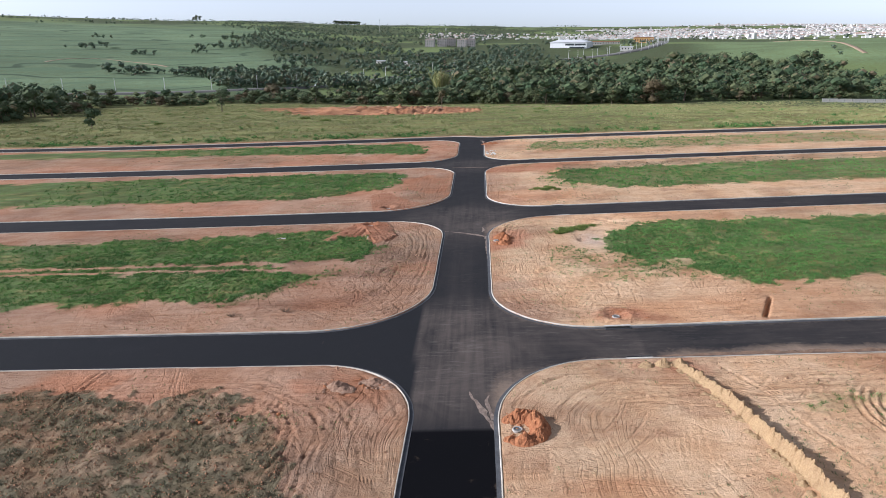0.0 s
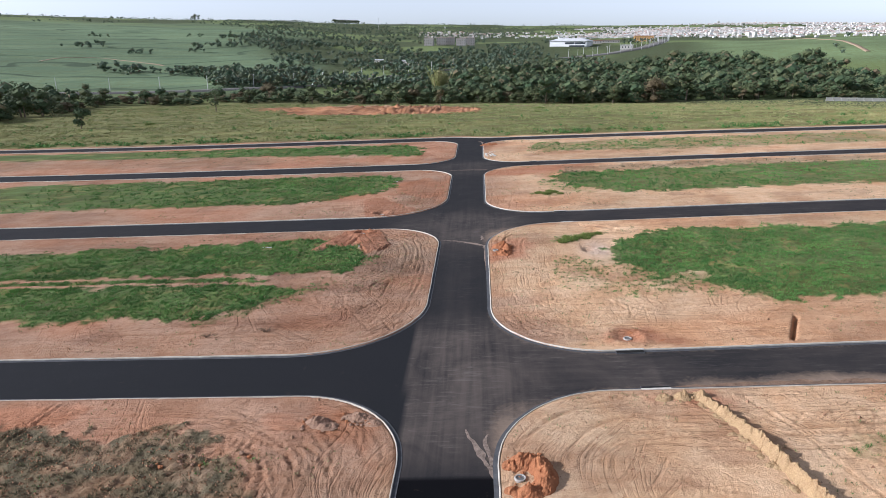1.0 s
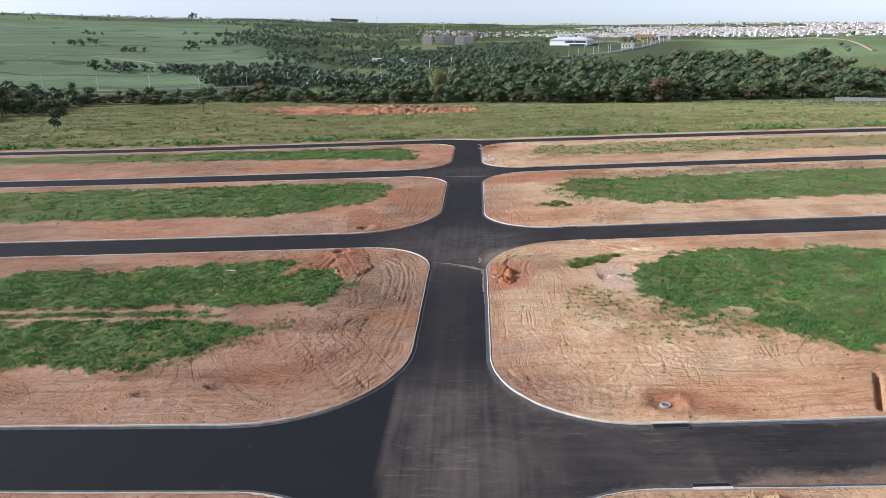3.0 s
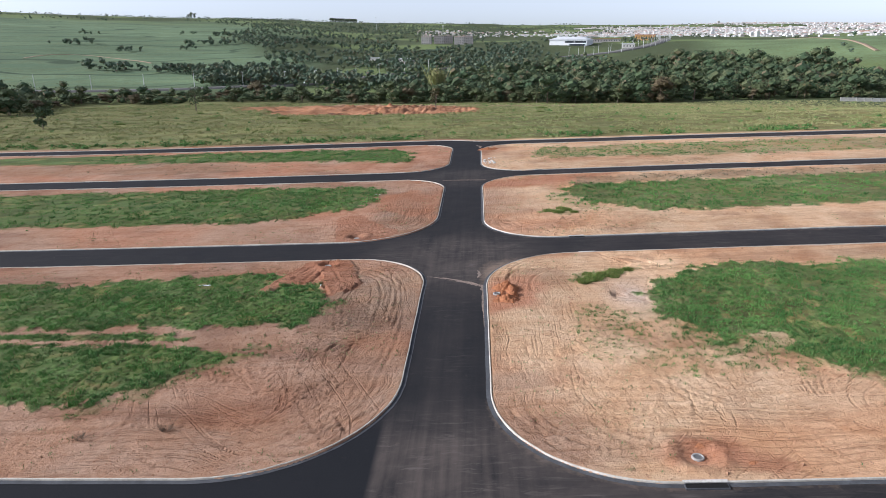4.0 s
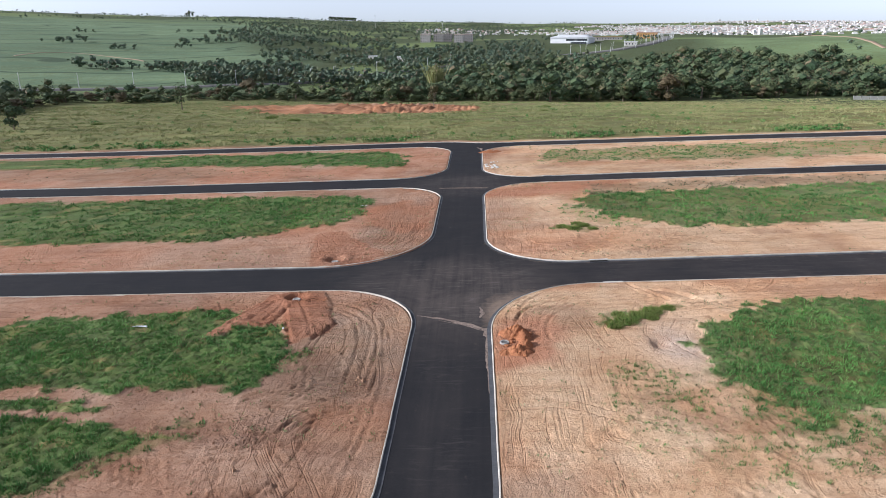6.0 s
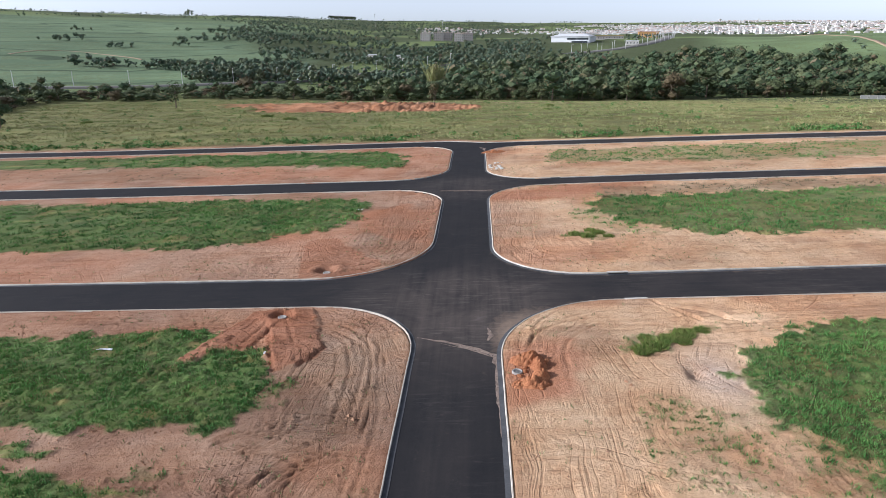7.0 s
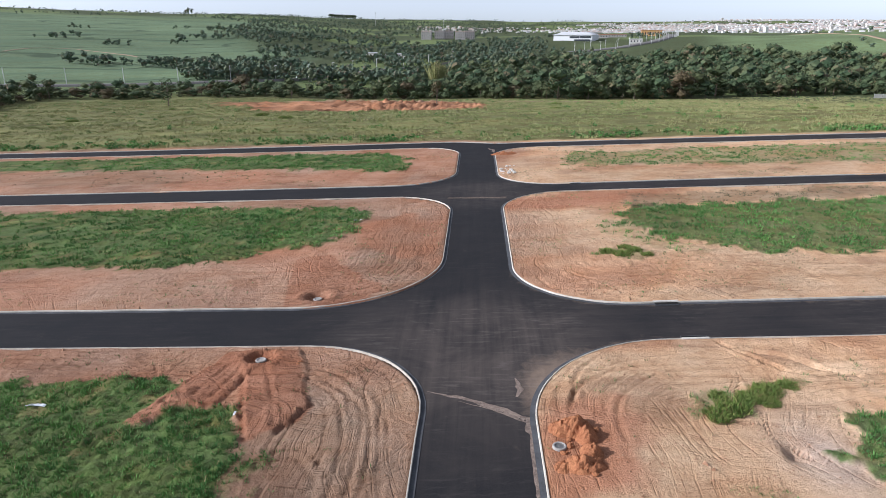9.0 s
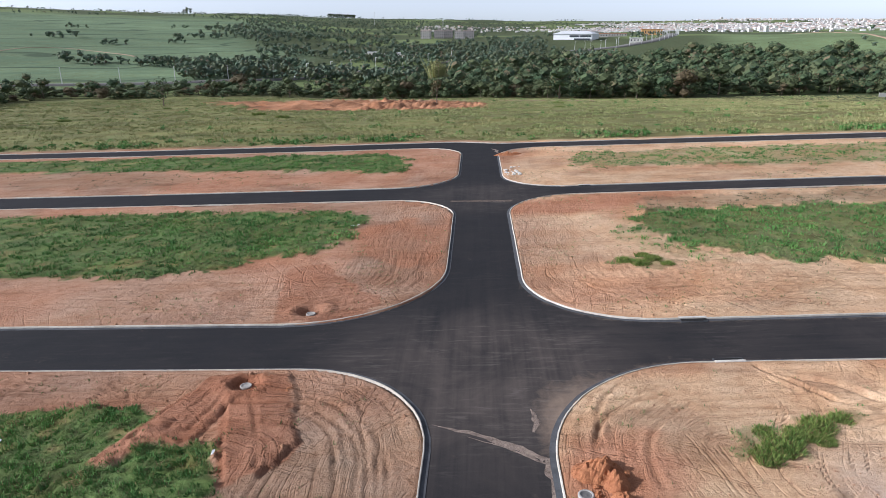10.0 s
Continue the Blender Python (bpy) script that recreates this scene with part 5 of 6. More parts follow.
def tussocks(x, y, z, r, h, blades, width, rng):
    """Domed tussocks of outward-leaning blades; returns verts, faces and the tone of each vert."""
    n = len(x) * blades
    X, Y, Zr, R, H = (np.repeat(v, blades) for v in (x, y, z, r, h))
    a, q = rng.uniform(0, 2 * math.pi, n), np.sqrt(rng.rand(n))
    bx, by = X + R * q * np.cos(a), Y + R * q * np.sin(a)
    up = H * (1.1 - 0.75 * q * q) * rng.uniform(0.55, 1.15, n)
    out = a + rng.uniform(-0.8, 0.8, n)
    k = up * (0.25 + 0.7 * q) * rng.uniform(0.5, 1.3, n)
    s = rng.uniform(0, 2 * math.pi, n)
    w = width * rng.uniform(0.6, 1.3, n)
    V = np.stack([np.stack([bx - w * np.cos(s), by - w * np.sin(s), Zr - 0.03], -1), np.stack([bx + w * np.cos(s), by + w * np.sin(s), Zr - 0.03], -1),
                  np.stack([bx + k * np.cos(out), by + k * np.sin(out), Zr + up], -1)], 1)
    tone = np.repeat(np.clip(0.5 + 0.9 * (rng.rand(len(x)) - 0.5) + 1.1 * (vnoise(x / 3.5, y / 3.5, 90) - 0.5), 0, 1), 3 * blades)
    return V.reshape(-1, 3), np.arange(3 * n).reshape(-1, 3), tone


def toned_mesh(name, V, F, tone, mat):
    me = np_mesh(name, V, F, [mat])
    me.attributes.new("tone", "FLOAT", "POINT").data.foreach_set("value", np.asarray(tone, np.float32))
    return me


def grass_patch(patch, mat, density, h, seed, label, radius=0.34, blades=24, width=0.03, low=0.0):
    """Tussocks over a patch, thinner where the cover is thin, with low single blades between them."""
    pts, share = patch
    rng = np.random.RandomState(seed)
    (x0, y0), (x1, y1) = np.min(pts, 0) - 2, np.max(pts, 0) + 2
    x0, x1, y0 = max(x0, -100), min(x1, 105), max(y0, 12)
    def sown(per_m2, power):
        n = int((x1 - x0) * (y1 - y0) * per_m2)
        x, y = rng.uniform(x0, x1, n), rng.uniform(y0, y1, n)
        c = cover_share(x, y, [patch])
        if patch in GREEN:
            c = np.minimum(c, green_share(x, y))
        c = c ** power * (0.45 + 0.8 * smooth(0.3, 0.55, vnoise(x / 1.9, y / 1.9, seed)))
        keep = (rng.rand(n) < np.clip(1.25 - (np.abs(x) - 20) / 70, 0.35, 1)) & (rng.rand(n) < c) & (road_sd(x, y) < -0.8)
        return x[keep], y[keep], c[keep]
    x, y, c = sown(density, 1.3)
    size = rng.uniform(0.5, 1.25, len(x)) * (0.6 + 0.55 * np.clip(c, 0, 1))
    V, F, tone = tussocks(x, y, ground_z(x, y), radius * size, h * size * rng.uniform(0.8, 1.3, len(x)), blades, width, rng)
    if low:
        x, y, c = sown(low, 0.8)
        V2, F2, t2 = tussocks(x, y, ground_z(x, y), np.full(len(x), 0.3), rng.uniform(0.05, 0.12, len(x)), 7, width * 0.8, rng)
        V, F, tone = np.concatenate([V, V2]), np.concatenate([F, F2 + len(V)]), np.concatenate([tone, t2])
    return tagged(new("grass", toned_mesh("grass", V, F, tone, mat)), label, "grass", kind="stuff")


for _i, _p in enumerate(GREEN):
    if _p[0][3][1] < 100:
        grass_patch(_p, GRASS, 6.5, 0.25, 30 + _i, "bright green grass in tussocks over a bare lot", radius=0.3, low=3.5, blades=16)
    else:
        grass_patch(_p, GRASS, 2.4, 0.3, 30 + _i, "bright green grass spreading over a bare lot", 0.45, 12, 0.06)
grass_patch(DRY[0], DRY_GRASS, 3.2, 0.2, 60, "dry olive grass and weeds on ploughed clods", 0.3, 18, 0.03)
grass_patch(DRY[1], DRY_GRASS, 1.6, 0.32, 61, "straw-coloured dry grass along a lot", 0.4, 12, 0.05)
grass_patch(DRY[2], DRY_GRASS, 1.2, 0.28, 62, "thin dry grass on a bare lot", 0.4, 12, 0.05)
grass_patch(DRY[3], GRASS, 1.6, 0.16, 63, "thin weeds on pale earth", 0.25, 12, 0.025)


# ---- shrubs and trees ----
def leaf_quads(centres, dirs, size, rng):
    """Leaf clumps: four-cornered, each turned roughly outwards."""
    n = len(centres)
    d = dirs + rng.normal(0, 0.55, (n, 3))
    d /= np.linalg.norm(d, axis=1)[:, None]
    t = np.cross(d, rng.normal(0, 1, (n, 3)))
    t /= np.linalg.norm(t, axis=1)[:, None] + 1e-9
    b = np.cross(d, t)
    s = (size * rng.uniform(0.6, 1.35, n))[:, None]
    k = rng.uniform(0.5, 1.1, (n, 1))
    V = np.stack([centres - t * s * 0.5, centres - b * s * 0.5 * k + d * s * 0.12, centres + t * s * 0.55, centres + b * s * 0.5 * k + d * s * 0.1], 1)
    return V.reshape(-1, 3)


def pasture():
    """Rough grazing land: low spreading clumps, with taller weeds along the street."""
    rng = np.random.RandomState(71)
    n = 50000
    x, y = rng.uniform(-260, 330, n), 200 + 270 * rng.rand(n) ** 1.1
    y = y + smooth(60, 300, x) * 110 * (y - 200) / 200
    d = np.hypot(x, y)
    rim = np.interp(np.degrees(np.arctan2(x, y)), [-46, -37, -33, -31, -2, 6.5, 14.5, 20, 25.5, 34], [345, 355, 380, 455, 462, 450, 460, 525, 560, 570])
    bank = poly_sd(x, y, BANK) + 7 * fbm(x / 12, y / 7, 3, 8)
    keep = (field_sd(x, y) < -3.0 - 1.2 * vnoise(x / 7, y / 7, 3)) & (d < rim) & (bank > 1) & (np.abs(x) < 0.78 * y + 10)
    keep &= rng.rand(n) < np.clip(2.0 * vnoise(x / 11, y / 3.2, 33) - 0.2, 0.15, 1)
    x, y = x[keep], y[keep]
    z = land_z(x, y)
    front = smooth(-16, -5, field_sd(x, y)) * (vnoise(x / 12, y / 12, 6) > 0.35)
    r = rng.uniform(0.5, 1.5, len(x)) * (0.6 + 0.8 * vnoise(x / 8, y / 8, 34))
    h = rng.uniform(0.3, 0.75, len(x)) * (0.5 + 0.9 * vnoise(x / 9, y / 4, 36))
    V, F, tone = tussocks(x, y, z, r, h, 12, 0.13, rng)
    tone = np.clip(tone + 0.45 * smooth(20, 190, V[:, 0]) - 0.08, 0, 1)
    tagged(new("pasture_grass", toned_mesh("pasture_grass", V, F, tone, TALL_GRASS)), "rough yellow-green pasture grass in tussocks", "grass", kind="stuff")
    k = rng.rand(len(x)) < 0.7 * front + 0.012
    m = 22
    X, Y, Zr = np.repeat(x[k], m), np.repeat(y[k], m), np.repeat(z[k], m)
    R, H = np.repeat(rng.uniform(0.5, 1.3, k.sum()), m), np.repeat(rng.uniform(0.5, 1.1, k.sum()), m)
    dd = rng.normal(0, 1, (len(X), 3))
    dd[:, 2] = np.abs(dd[:, 2])
    dd /= np.linalg.norm(dd, axis=1)[:, None]
    V = leaf_quads(np.c_[X, Y, Zr] + dd * np.c_[R, R, H] * rng.uniform(0.6, 1.05, (len(X), 1)), dd, np.full(len(X), 0.42), rng)
    tagged(new("weeds", toned_mesh("weeds", V, np.arange(len(V)).reshape(-1, 4), np.repeat(0.8 * rng.rand(k.sum()), 4 * m), GRASS)), "taller dark green weeds along the pasture edge", "weeds", kind="stuff")


pasture()


def twelve_sided():
    """A round twelve-sided solid of rhombs, about one unit in radius."""
    out = []
    for a in range(3):
        b, c = (a + 1) % 3, (a + 2) % 3
        for sb in (-1, 1):
            for sc in (-1, 1):
                q = np.zeros((4, 3))
                q[0, [a, b, c]], q[2, [a, b, c]] = (-1, sb, sc), (1, sb, sc)
                q[1, b], q[3, c] = 2 * sb, 2 * sc
                n = np.cross(q[1] - q[0], q[3] - q[0])
                out.append(q if n @ q[0] > 0 else q[::-1])
    return np.concatenate(out) * 0.53


ROUND = twelve_sided()


def crown(rng, h, r, n, leaf, low=0.35, lobes=7, cores=99):
    """Crown of leaf clumps round several lobes; returns verts (4 a face)."""
    ang = rng.uniform(0, 2 * math.pi, lobes)
    rad = r * 0.62 * np.sqrt(rng.rand(lobes))
    cz = h * (low + (0.84 - low) * rng.rand(lobes))
    lr = r * rng.uniform(0.28, 0.5, lobes)
    lr[0], rad[0], cz[0] = r * 0.62, r * 0.12, h * 0.74
    C = np.stack([rad * np.cos(ang), rad * np.sin(ang), np.minimum(cz, h - lr * 0.8)], -1)
    which = rng.choice(lobes, n, p=lr ** 2 / (lr ** 2).sum())
    d = rng.normal(0, 1, (n, 3))
    d[:, 2] = d[:, 2] * 0.8 + 0.35
    d /= np.linalg.norm(d, axis=1)[:, None]
    P = C[which] + d * (lr[which] * rng.uniform(0.84, 1.1, n))[:, None] * np.array([1, 1, 0.85])
    V = [leaf_quads(P, d, np.full(n, leaf), rng)]
    if cores:
        order = np.argsort(-lr)[:int(cores)]
        for c, s in zip(C[order], lr[order]):
            V.append(c + ROUND * s * np.array([0.74, 0.74, 0.64]))
    return np.concatenate(V)


def trunk_mesh(rng, h, r0, limbs=4, reach=2.0):
    """Tapered trunk with a few limbs."""
    bm = bmesh.new()
    def tube(a, b, ra, rb, n=7):
        a, b = Vector(a), Vector(b)
        q = (b - a).to_track_quat("Z", "Y")
        rings = []
        for k in range(4):
            c = a.lerp(b, k / 3) + Vector((rng.uniform(-1, 1), rng.uniform(-1, 1), 0)) * ra * 0.5 * (0 < k < 3)
            rr = ra + (rb - ra) * k / 3
            rings.append([bm.verts.new(c + q @ Vector((rr * math.cos(2 * math.pi * i / n), rr * math.sin(2 * math.pi * i / n), 0))) for i in range(n)])
        for u, v in zip(rings[:-1], rings[1:]):
            for i in range(n):
                bm.faces.new((u[i], u[(i + 1) % n], v[(i + 1) % n], v[i]))
    tube((0, 0, -0.4), (0.1, 0, h * 0.62), r0, r0 * 0.45)
    for i in range(limbs):
        a = 2 * math.pi * i / limbs + rng.uniform(-0.5, 0.5)
        z = h * rng.uniform(0.32, 0.55)
        tube((0.05, 0, z), (reach * math.cos(a), reach * math.sin(a), z + h * rng.uniform(0.15, 0.3)), r0 * 0.42, r0 * 0.12)
    return mesh_of("trunk", bm, BARK)


def make_tree(seed, h, r, n, leaf, label, group, low=0.35, lobes=7, name="tree", mat=None, cores=99):
    rng = np.random.RandomState(seed)
    ob = thing(name, label, "tree", group=group)
    part("trunk", trunk_mesh(rng, h, 0.02 * h + 0.04, 5, r * 0.6), ob)
    V = crown(rng, h, r, n, leaf, low, lobes, cores)
    part("crown", np_mesh("crown", V, np.arange(len(V)).reshape(-1, 4), [mat or LEAVES]), ob)
    return ob


def edge_of_woods(a):
    return np.interp(a, [-46, -37, -35, -32.7, -31.4, -29, -25, -2, 6.5, 14.5, 20, 25.5, 34, 46], [345, 355, 362, 385, 452, 468, 462, 468, 455, 465, 530, 566, 578, 560])


def back_of_woods(a):
    return np.interp(a, [-46, -30, -14, -9, -4, 0, 8, 14, 17, 20, 23, 26, 28, 30, 46], [490, 515, 525, 530, 600, 690, 770, 810, 880, 860, 815, 840, 760, 725, 690])


def plant_woods():
    rng = np.random.RandomState(12)
    xs, ys = np.meshgrid(np.arange(-560, 760, 8.6), np.arange(200, 900, 8.6), indexing="ij")
    x, y = xs.ravel() + rng.uniform(-3.4, 3.4, xs.size), ys.ravel() + rng.uniform(-3.4, 3.4, xs.size)
    d, a = np.hypot(x, y), np.degrees(np.arctan2(x, y))
    e, b = edge_of_woods(a), back_of_woods(a)
    wob = 12 * fbm(x / 40, y / 40, 2, 5)
    keep = (d > e + np.abs(wob) * 0.6) & (d < b + 2 * wob) & (np.abs(a) < 41)
    # clear strip for the highway
    hx = np.interp(y, [380, 484, 583, 625, 708, 760, 900], [-480, -311, -153, -135, -105, -68, 10])
    keep &= rng.rand(len(x)) > 0.04
    keep &= ~((np.abs(x - hx) < 17) & (y < 780))
    keep &= ~((np.abs(x - hx) < 60) & (x > hx) & (y > 560) & (rng.rand(len(x)) < 0.55))
    x, y, d, e = x[keep], y[keep], d[keep], e[keep]
    front = d < e + 26
    kinds = [make_tree(200 + k, hh, rr, 350, 0.76, lab, "trees along the valley edge", lw, 14, cores=7) for k, (hh, rr, lw, lab) in enumerate((
        (10, 5.2, 0.12, "broad dark green tree at the edge of the wood"), (11.5, 5.8, 0.14, "tall rounded dark green tree at the wood's edge"),
        (7.5, 4.6, 0.05, "low bushy olive-green tree at the wood's edge"), (13, 4.8, 0.2, "tall narrow dark green tree in the wood"),
        (9, 6.0, 0.1, "wide spreading green tree at the wood's edge")))]
    size = np.interp(np.degrees(np.arctan2(x, y)), [-34, -30, -10, -3, 4], [0.95, 0.6, 0.6, 0.85, 0.95]) * np.where(rng.rand(len(x)) < 0.24, rng.uniform(1.2, 1.8, len(x)), rng.uniform(0.6, 1.15, len(x)))
    idx = np.nonzero(front)[0]
    pick = idx[rng.permutation(len(idx))[:230]]
    used = set()
    for n, i in enumerate(pick):
        k = n % 5
        m = Matrix.Translation((x[i], y[i], float(land_z(x[i], y[i])) - 0.2)) @ Matrix.Rotation(rng.uniform(0, 6.28), 4, "Z")
        if k not in used:
            used.add(k)
            kinds[k].matrix_world = m
            made = kinds[k]
        else:
            made = copy_thing(kinds[k], m)
        made.scale = (float(max(1.2 * size[i], 0.85)),) * 2 + (float(size[i]),)
    rest = np.setdiff1d(np.arange(len(x)), pick)
    variants = [crown(np.random.RandomState(300 + k), rng.uniform(8.5, 13), rng.uniform(4.6, 6.2), 112, 0.9, 0.12, 13, 3) for k in range(12)]
    V = []
    for i in rest:
        v, s, t = variants[rng.randint(12)], size[i], rng.uniform(0, 6.28)
        c, sn = math.cos(t) * max(1.15 * s, 0.85), math.sin(t) * max(1.15 * s, 0.85)
        V.append(np.c_[v[:, 0] * c - v[:, 1] * sn + x[i], v[:, 0] * sn + v[:, 1] * c + y[i], v[:, 2] * s + float(land_z(x[i], y[i])) - 0.8])
    V = np.concatenate(V)
    tagged(new("woods", np_mesh("woods", V, np.arange(len(V)).reshape(-1, 4), [FAR_LEAVES])), "dense dark green wood filling the valley", "wood", kind="stuff")


plant_woods()


def plant_far():
    """Belts and clumps of trees over the hills beyond the valley."""
    rng = np.random.RandomState(21)
    n = 60000
    a, d = np.radians(rng.uniform(-40, 40, n)), 600 + 3000 * rng.rand(n) ** 1.25
    x, y = d * np.sin(a), d * np.cos(a)
    ad = np.degrees(a)
    belt = vnoise(x / 120, y / 90, 41) * 0.65 + vnoise(x / 45, y / 45, 42) * 0.35
    want = np.interp(ad, [-40, -24, -17, -10, 0, 8, 16, 40], [0.06, 0.16, 0.42, 0.53, 0.5, 0.36, 0.22, 0.14])
    want = want + 0.25 * smooth(1900, 2600, d) * (ad < 8) - 0.12 * smooth(1300, 1500, d) * (ad > 4)
    ridge = (np.abs(d - 3500) < 90) & (vnoise(ad * 1.1, ad * 0 + 3, 8) > 0.58) & (ad > -20) & (ad < 9)
    keep = ((belt > 1 - want * 0.95 - 0.08) | ridge) & (d > back_of_woods(ad) + 10)
    keep &= ~((np.abs(ad + 2.6) < 3.4) & (d > 1180) & (d < 1420)) & ~((np.abs(ad + 10.5) < 3.2) & (d > 690) & (d < 800) & (rng.rand(n) < 0.9))
    hillfield = (ad > 16) & (d > 850) & (d < 1450)
    keep &= ~(hillfield & (rng.rand(n) < 0.93))
    x, y, d = x[keep], y[keep], d[keep]
    order = np.argsort(rng.rand(len(d)) * (0.8 + d / 1800))[:5400]
    order = order[(d[order] < 2200) | (rng.rand(len(order)) < 0.6)]
    variants = [crown(np.random.RandomState(400 + k), rng.uniform(9, 13), rng.uniform(4.5, 6.5), 15, 3.2, 0.2, 3, 1) for k in range(8)]
    V = []
    for i in order:
        v, s, t = variants[rng.randint(8)], rng.uniform(0.5, 0.9) * (1.15 if d[i] < 1500 else 1.0), rng.uniform(0, 6.28)
        c, sn = math.cos(t) * s, math.sin(t) * s
        V.append(np.c_[v[:, 0] * c - v[:, 1] * sn + x[i], v[:, 0] * sn + v[:, 1] * c + y[i], v[:, 2] * s + float(land_z(x[i], y[i])) - 1])
    V = np.concatenate(V)
    tagged(new("far_woods", np_mesh("far_woods", V, np.arange(len(V)).reshape(-1, 4), [HAZED_LEAVES])), "far belts of trees on the hills", "wood", kind="stuff")


plant_far()

def skyline_trees():
    """Big single trees and a square plantation on the far ridge."""
    rng = np.random.RandomState(33)
    V = []
    spots = [(-1275, 3080, 2.6), (-1262, 3082, 2.3), (-1288, 3078, 2.0)]
    spots += [(-690 + 9 * i + rng.uniform(-3, 3), 3300 + 12 * j, 1.9) for i in range(14) for j in range(2)]
    for px, py, s in spots:
        v = crown(np.random.RandomState(int(px) % 97), 11, 4.6, 26, 2.6, 0.25, 4)
        V.append(v * s + np.array([px, py, float(land_z(px, py)) - 1]))
    V = np.concatenate(V)
    tagged(new("ridge_trees", np_mesh("ridge_trees", V, np.arange(len(V)).reshape(-1, 4), [FAR_LEAVES])), "clump of tall trees and a plantation on the ridge", "wood", kind="stuff")


skyline_trees()

# lone trees of the pasture
for _n, (_x, _y, _h, _r2, _seed, _lw, _lab, _cnt) in enumerate((
        (-156.4, 257.0, 8.5, 3.6, 501, 0.2, "lone leaning dark tree standing in the pasture", 420),
        (-133.0, 338.0, 13.5, 4.2, 502, 0.3, "slender half-bare tree at the end of the pasture", 170),
        (-17.5, 349.0, 11.5, 3.0, 503, 0.3, "thin pale-trunked tree above the red earth bank", 150))):
    _t = make_tree(_seed, _h, _r2, int(_cnt * 1.6), 0.75, _lab, "", _lw, 7, cores=99 * (_n == 0))
    _t.matrix_world = pose(_x, _y, float(land_z(_x, _y)) - 0.1, 0, 6 if _n == 0 else 0, 40 * _n)


def shrub(x, y, r, seed, label, group):
    """Sprawling weedy shrub: many arching leaves from a spread of roots."""
    rng = np.random.RandomState(seed)
    n = 110
    a, q = rng.uniform(0, 6.28, n), r * np.sqrt(rng.rand(n))
    h = r * 0.34 * (1.1 - (q / r) ** 2)
    V, F = tufts(q * np.cos(a), q * np.sin(a), 0.5 * h * rng.rand(n), 9, 0.14 * r, 0.34 * r, 0.2 * r, 0.06 * r, rng, 1.4)
    ob = new("shrub", np_mesh("shrub", V, F, [SHRUB]))
    ob.matrix_world = pose(x, y, top_z(x, y) - 0.02)
    return tagged(ob, label, "shrub", group)


_s = random.Random(31)
for _i, (_x, _y, _r3) in enumerate(((14.3, 89.7, 0.8), (15.4, 90.6, 0.95), (16.8, 91.6, 0.85), (18.2, 92.6, 0.9), (19.8, 93.3, 0.7), (15.0, 92.0, 0.6), (17.8, 91.2, 0.6),
                                    (13.6, 121.2, 0.8), (15.0, 120.2, 0.9), (16.4, 121.4, 0.8), (17.4, 119.8, 0.6), (15.8, 122.6, 0.7))):
    shrub(_x, _y, _r3, 520 + _i, "leafy bright green shrub on bare ground", "shrubs on the lots")
for _i in range(14):
    _x = _s.uniform(-240, 260)
    shrub(_x, _s.uniform(250, 345), _s.uniform(1.2, 2.2), 560 + _i, "dark green bush among the pasture grass", "bushes in the pasture")


def bamboo(x, y, h, seed):
    rng = np.random.RandomState(seed)
    ob = thing("bamboo_clump", "tall feathery yellow-green bamboo clump above the wood", "bamboo", pose(x, y, float(land_z(x, y)) - 0.3))
    n = 46
    a, q = rng.uniform(0, 6.28, n), 1.6 * np.sqrt(rng.rand(n))
    V, F = tufts(q * np.cos(a), q * np.sin(a), np.zeros(n), 3, h * 0.7, h, 0.4, 0.35, rng, 0.55)
    part("culms", np_mesh("culms", V, F, [BAMBOO]), ob)
    m = 420
    a, q, z = rng.uniform(0, 6.28, m), rng.rand(m), h * rng.uniform(0.3, 1.0, m)
    rr = (1.2 + 3.2 * (z / h) ** 2) * np.sqrt(q)
    V = leaf_quads(np.c_[rr * np.cos(a), rr * np.sin(a), z], np.c_[np.cos(a), np.sin(a), 0.4 + 0 * a], np.full(m, 1.1), rng)
    part("leaves", np_mesh("leaves", V, np.arange(len(V)).reshape(-1, 4), [BAMBOO]), ob)


BAMBOO = leaf_material("bamboo_leaves", (0.22, 0.24, 0.09), (0.34, 0.32, 0.14), (0.4, 0.32, 0.18), 0.1)
bamboo(-30.5, 560.0, 21, 5)
bamboo(-27.0, 566.0, 18, 6)


def sparse_weeds():
    """Single weeds scattered over the bare earth of the lots."""
    rng = np.random.RandomState(88)
    n = 30000
    x, y = rng.uniform(-60, 70, n), 28 + 170 * rng.rand(n) ** 1.2
    keep = (road_sd(x, y) < -0.5) & (field_sd(x, y) > 0) & (rng.rand(n) < np.clip(1.7 * vnoise(x / 6, y / 4, 51) - 0.75, 0.015, 0.8))
    near = cover_share(x, y, [(p, s) for p, s in GREEN[:8]], 6.0)
    keep |= (near > 0.05) & (rng.rand(n) < 0.55) & (road_sd(x, y) < -1)
    x, y = x[keep], y[keep]
    V, F = tufts(x, y, ground_z(x, y), 5, 0.07, 0.2, 0.18, 0.055, rng, 1.2)
    tagged(new("weeds", np_mesh("weeds", V, F, [WEED])), "small scattered weeds on the bare lots", "weeds", kind="stuff")


WEED = leaf_material("weed_leaves", (0.075, 0.15, 0.045), (0.17, 0.235, 0.08), (0.28, 0.2, 0.12), 0.3)
sparse_weeds()


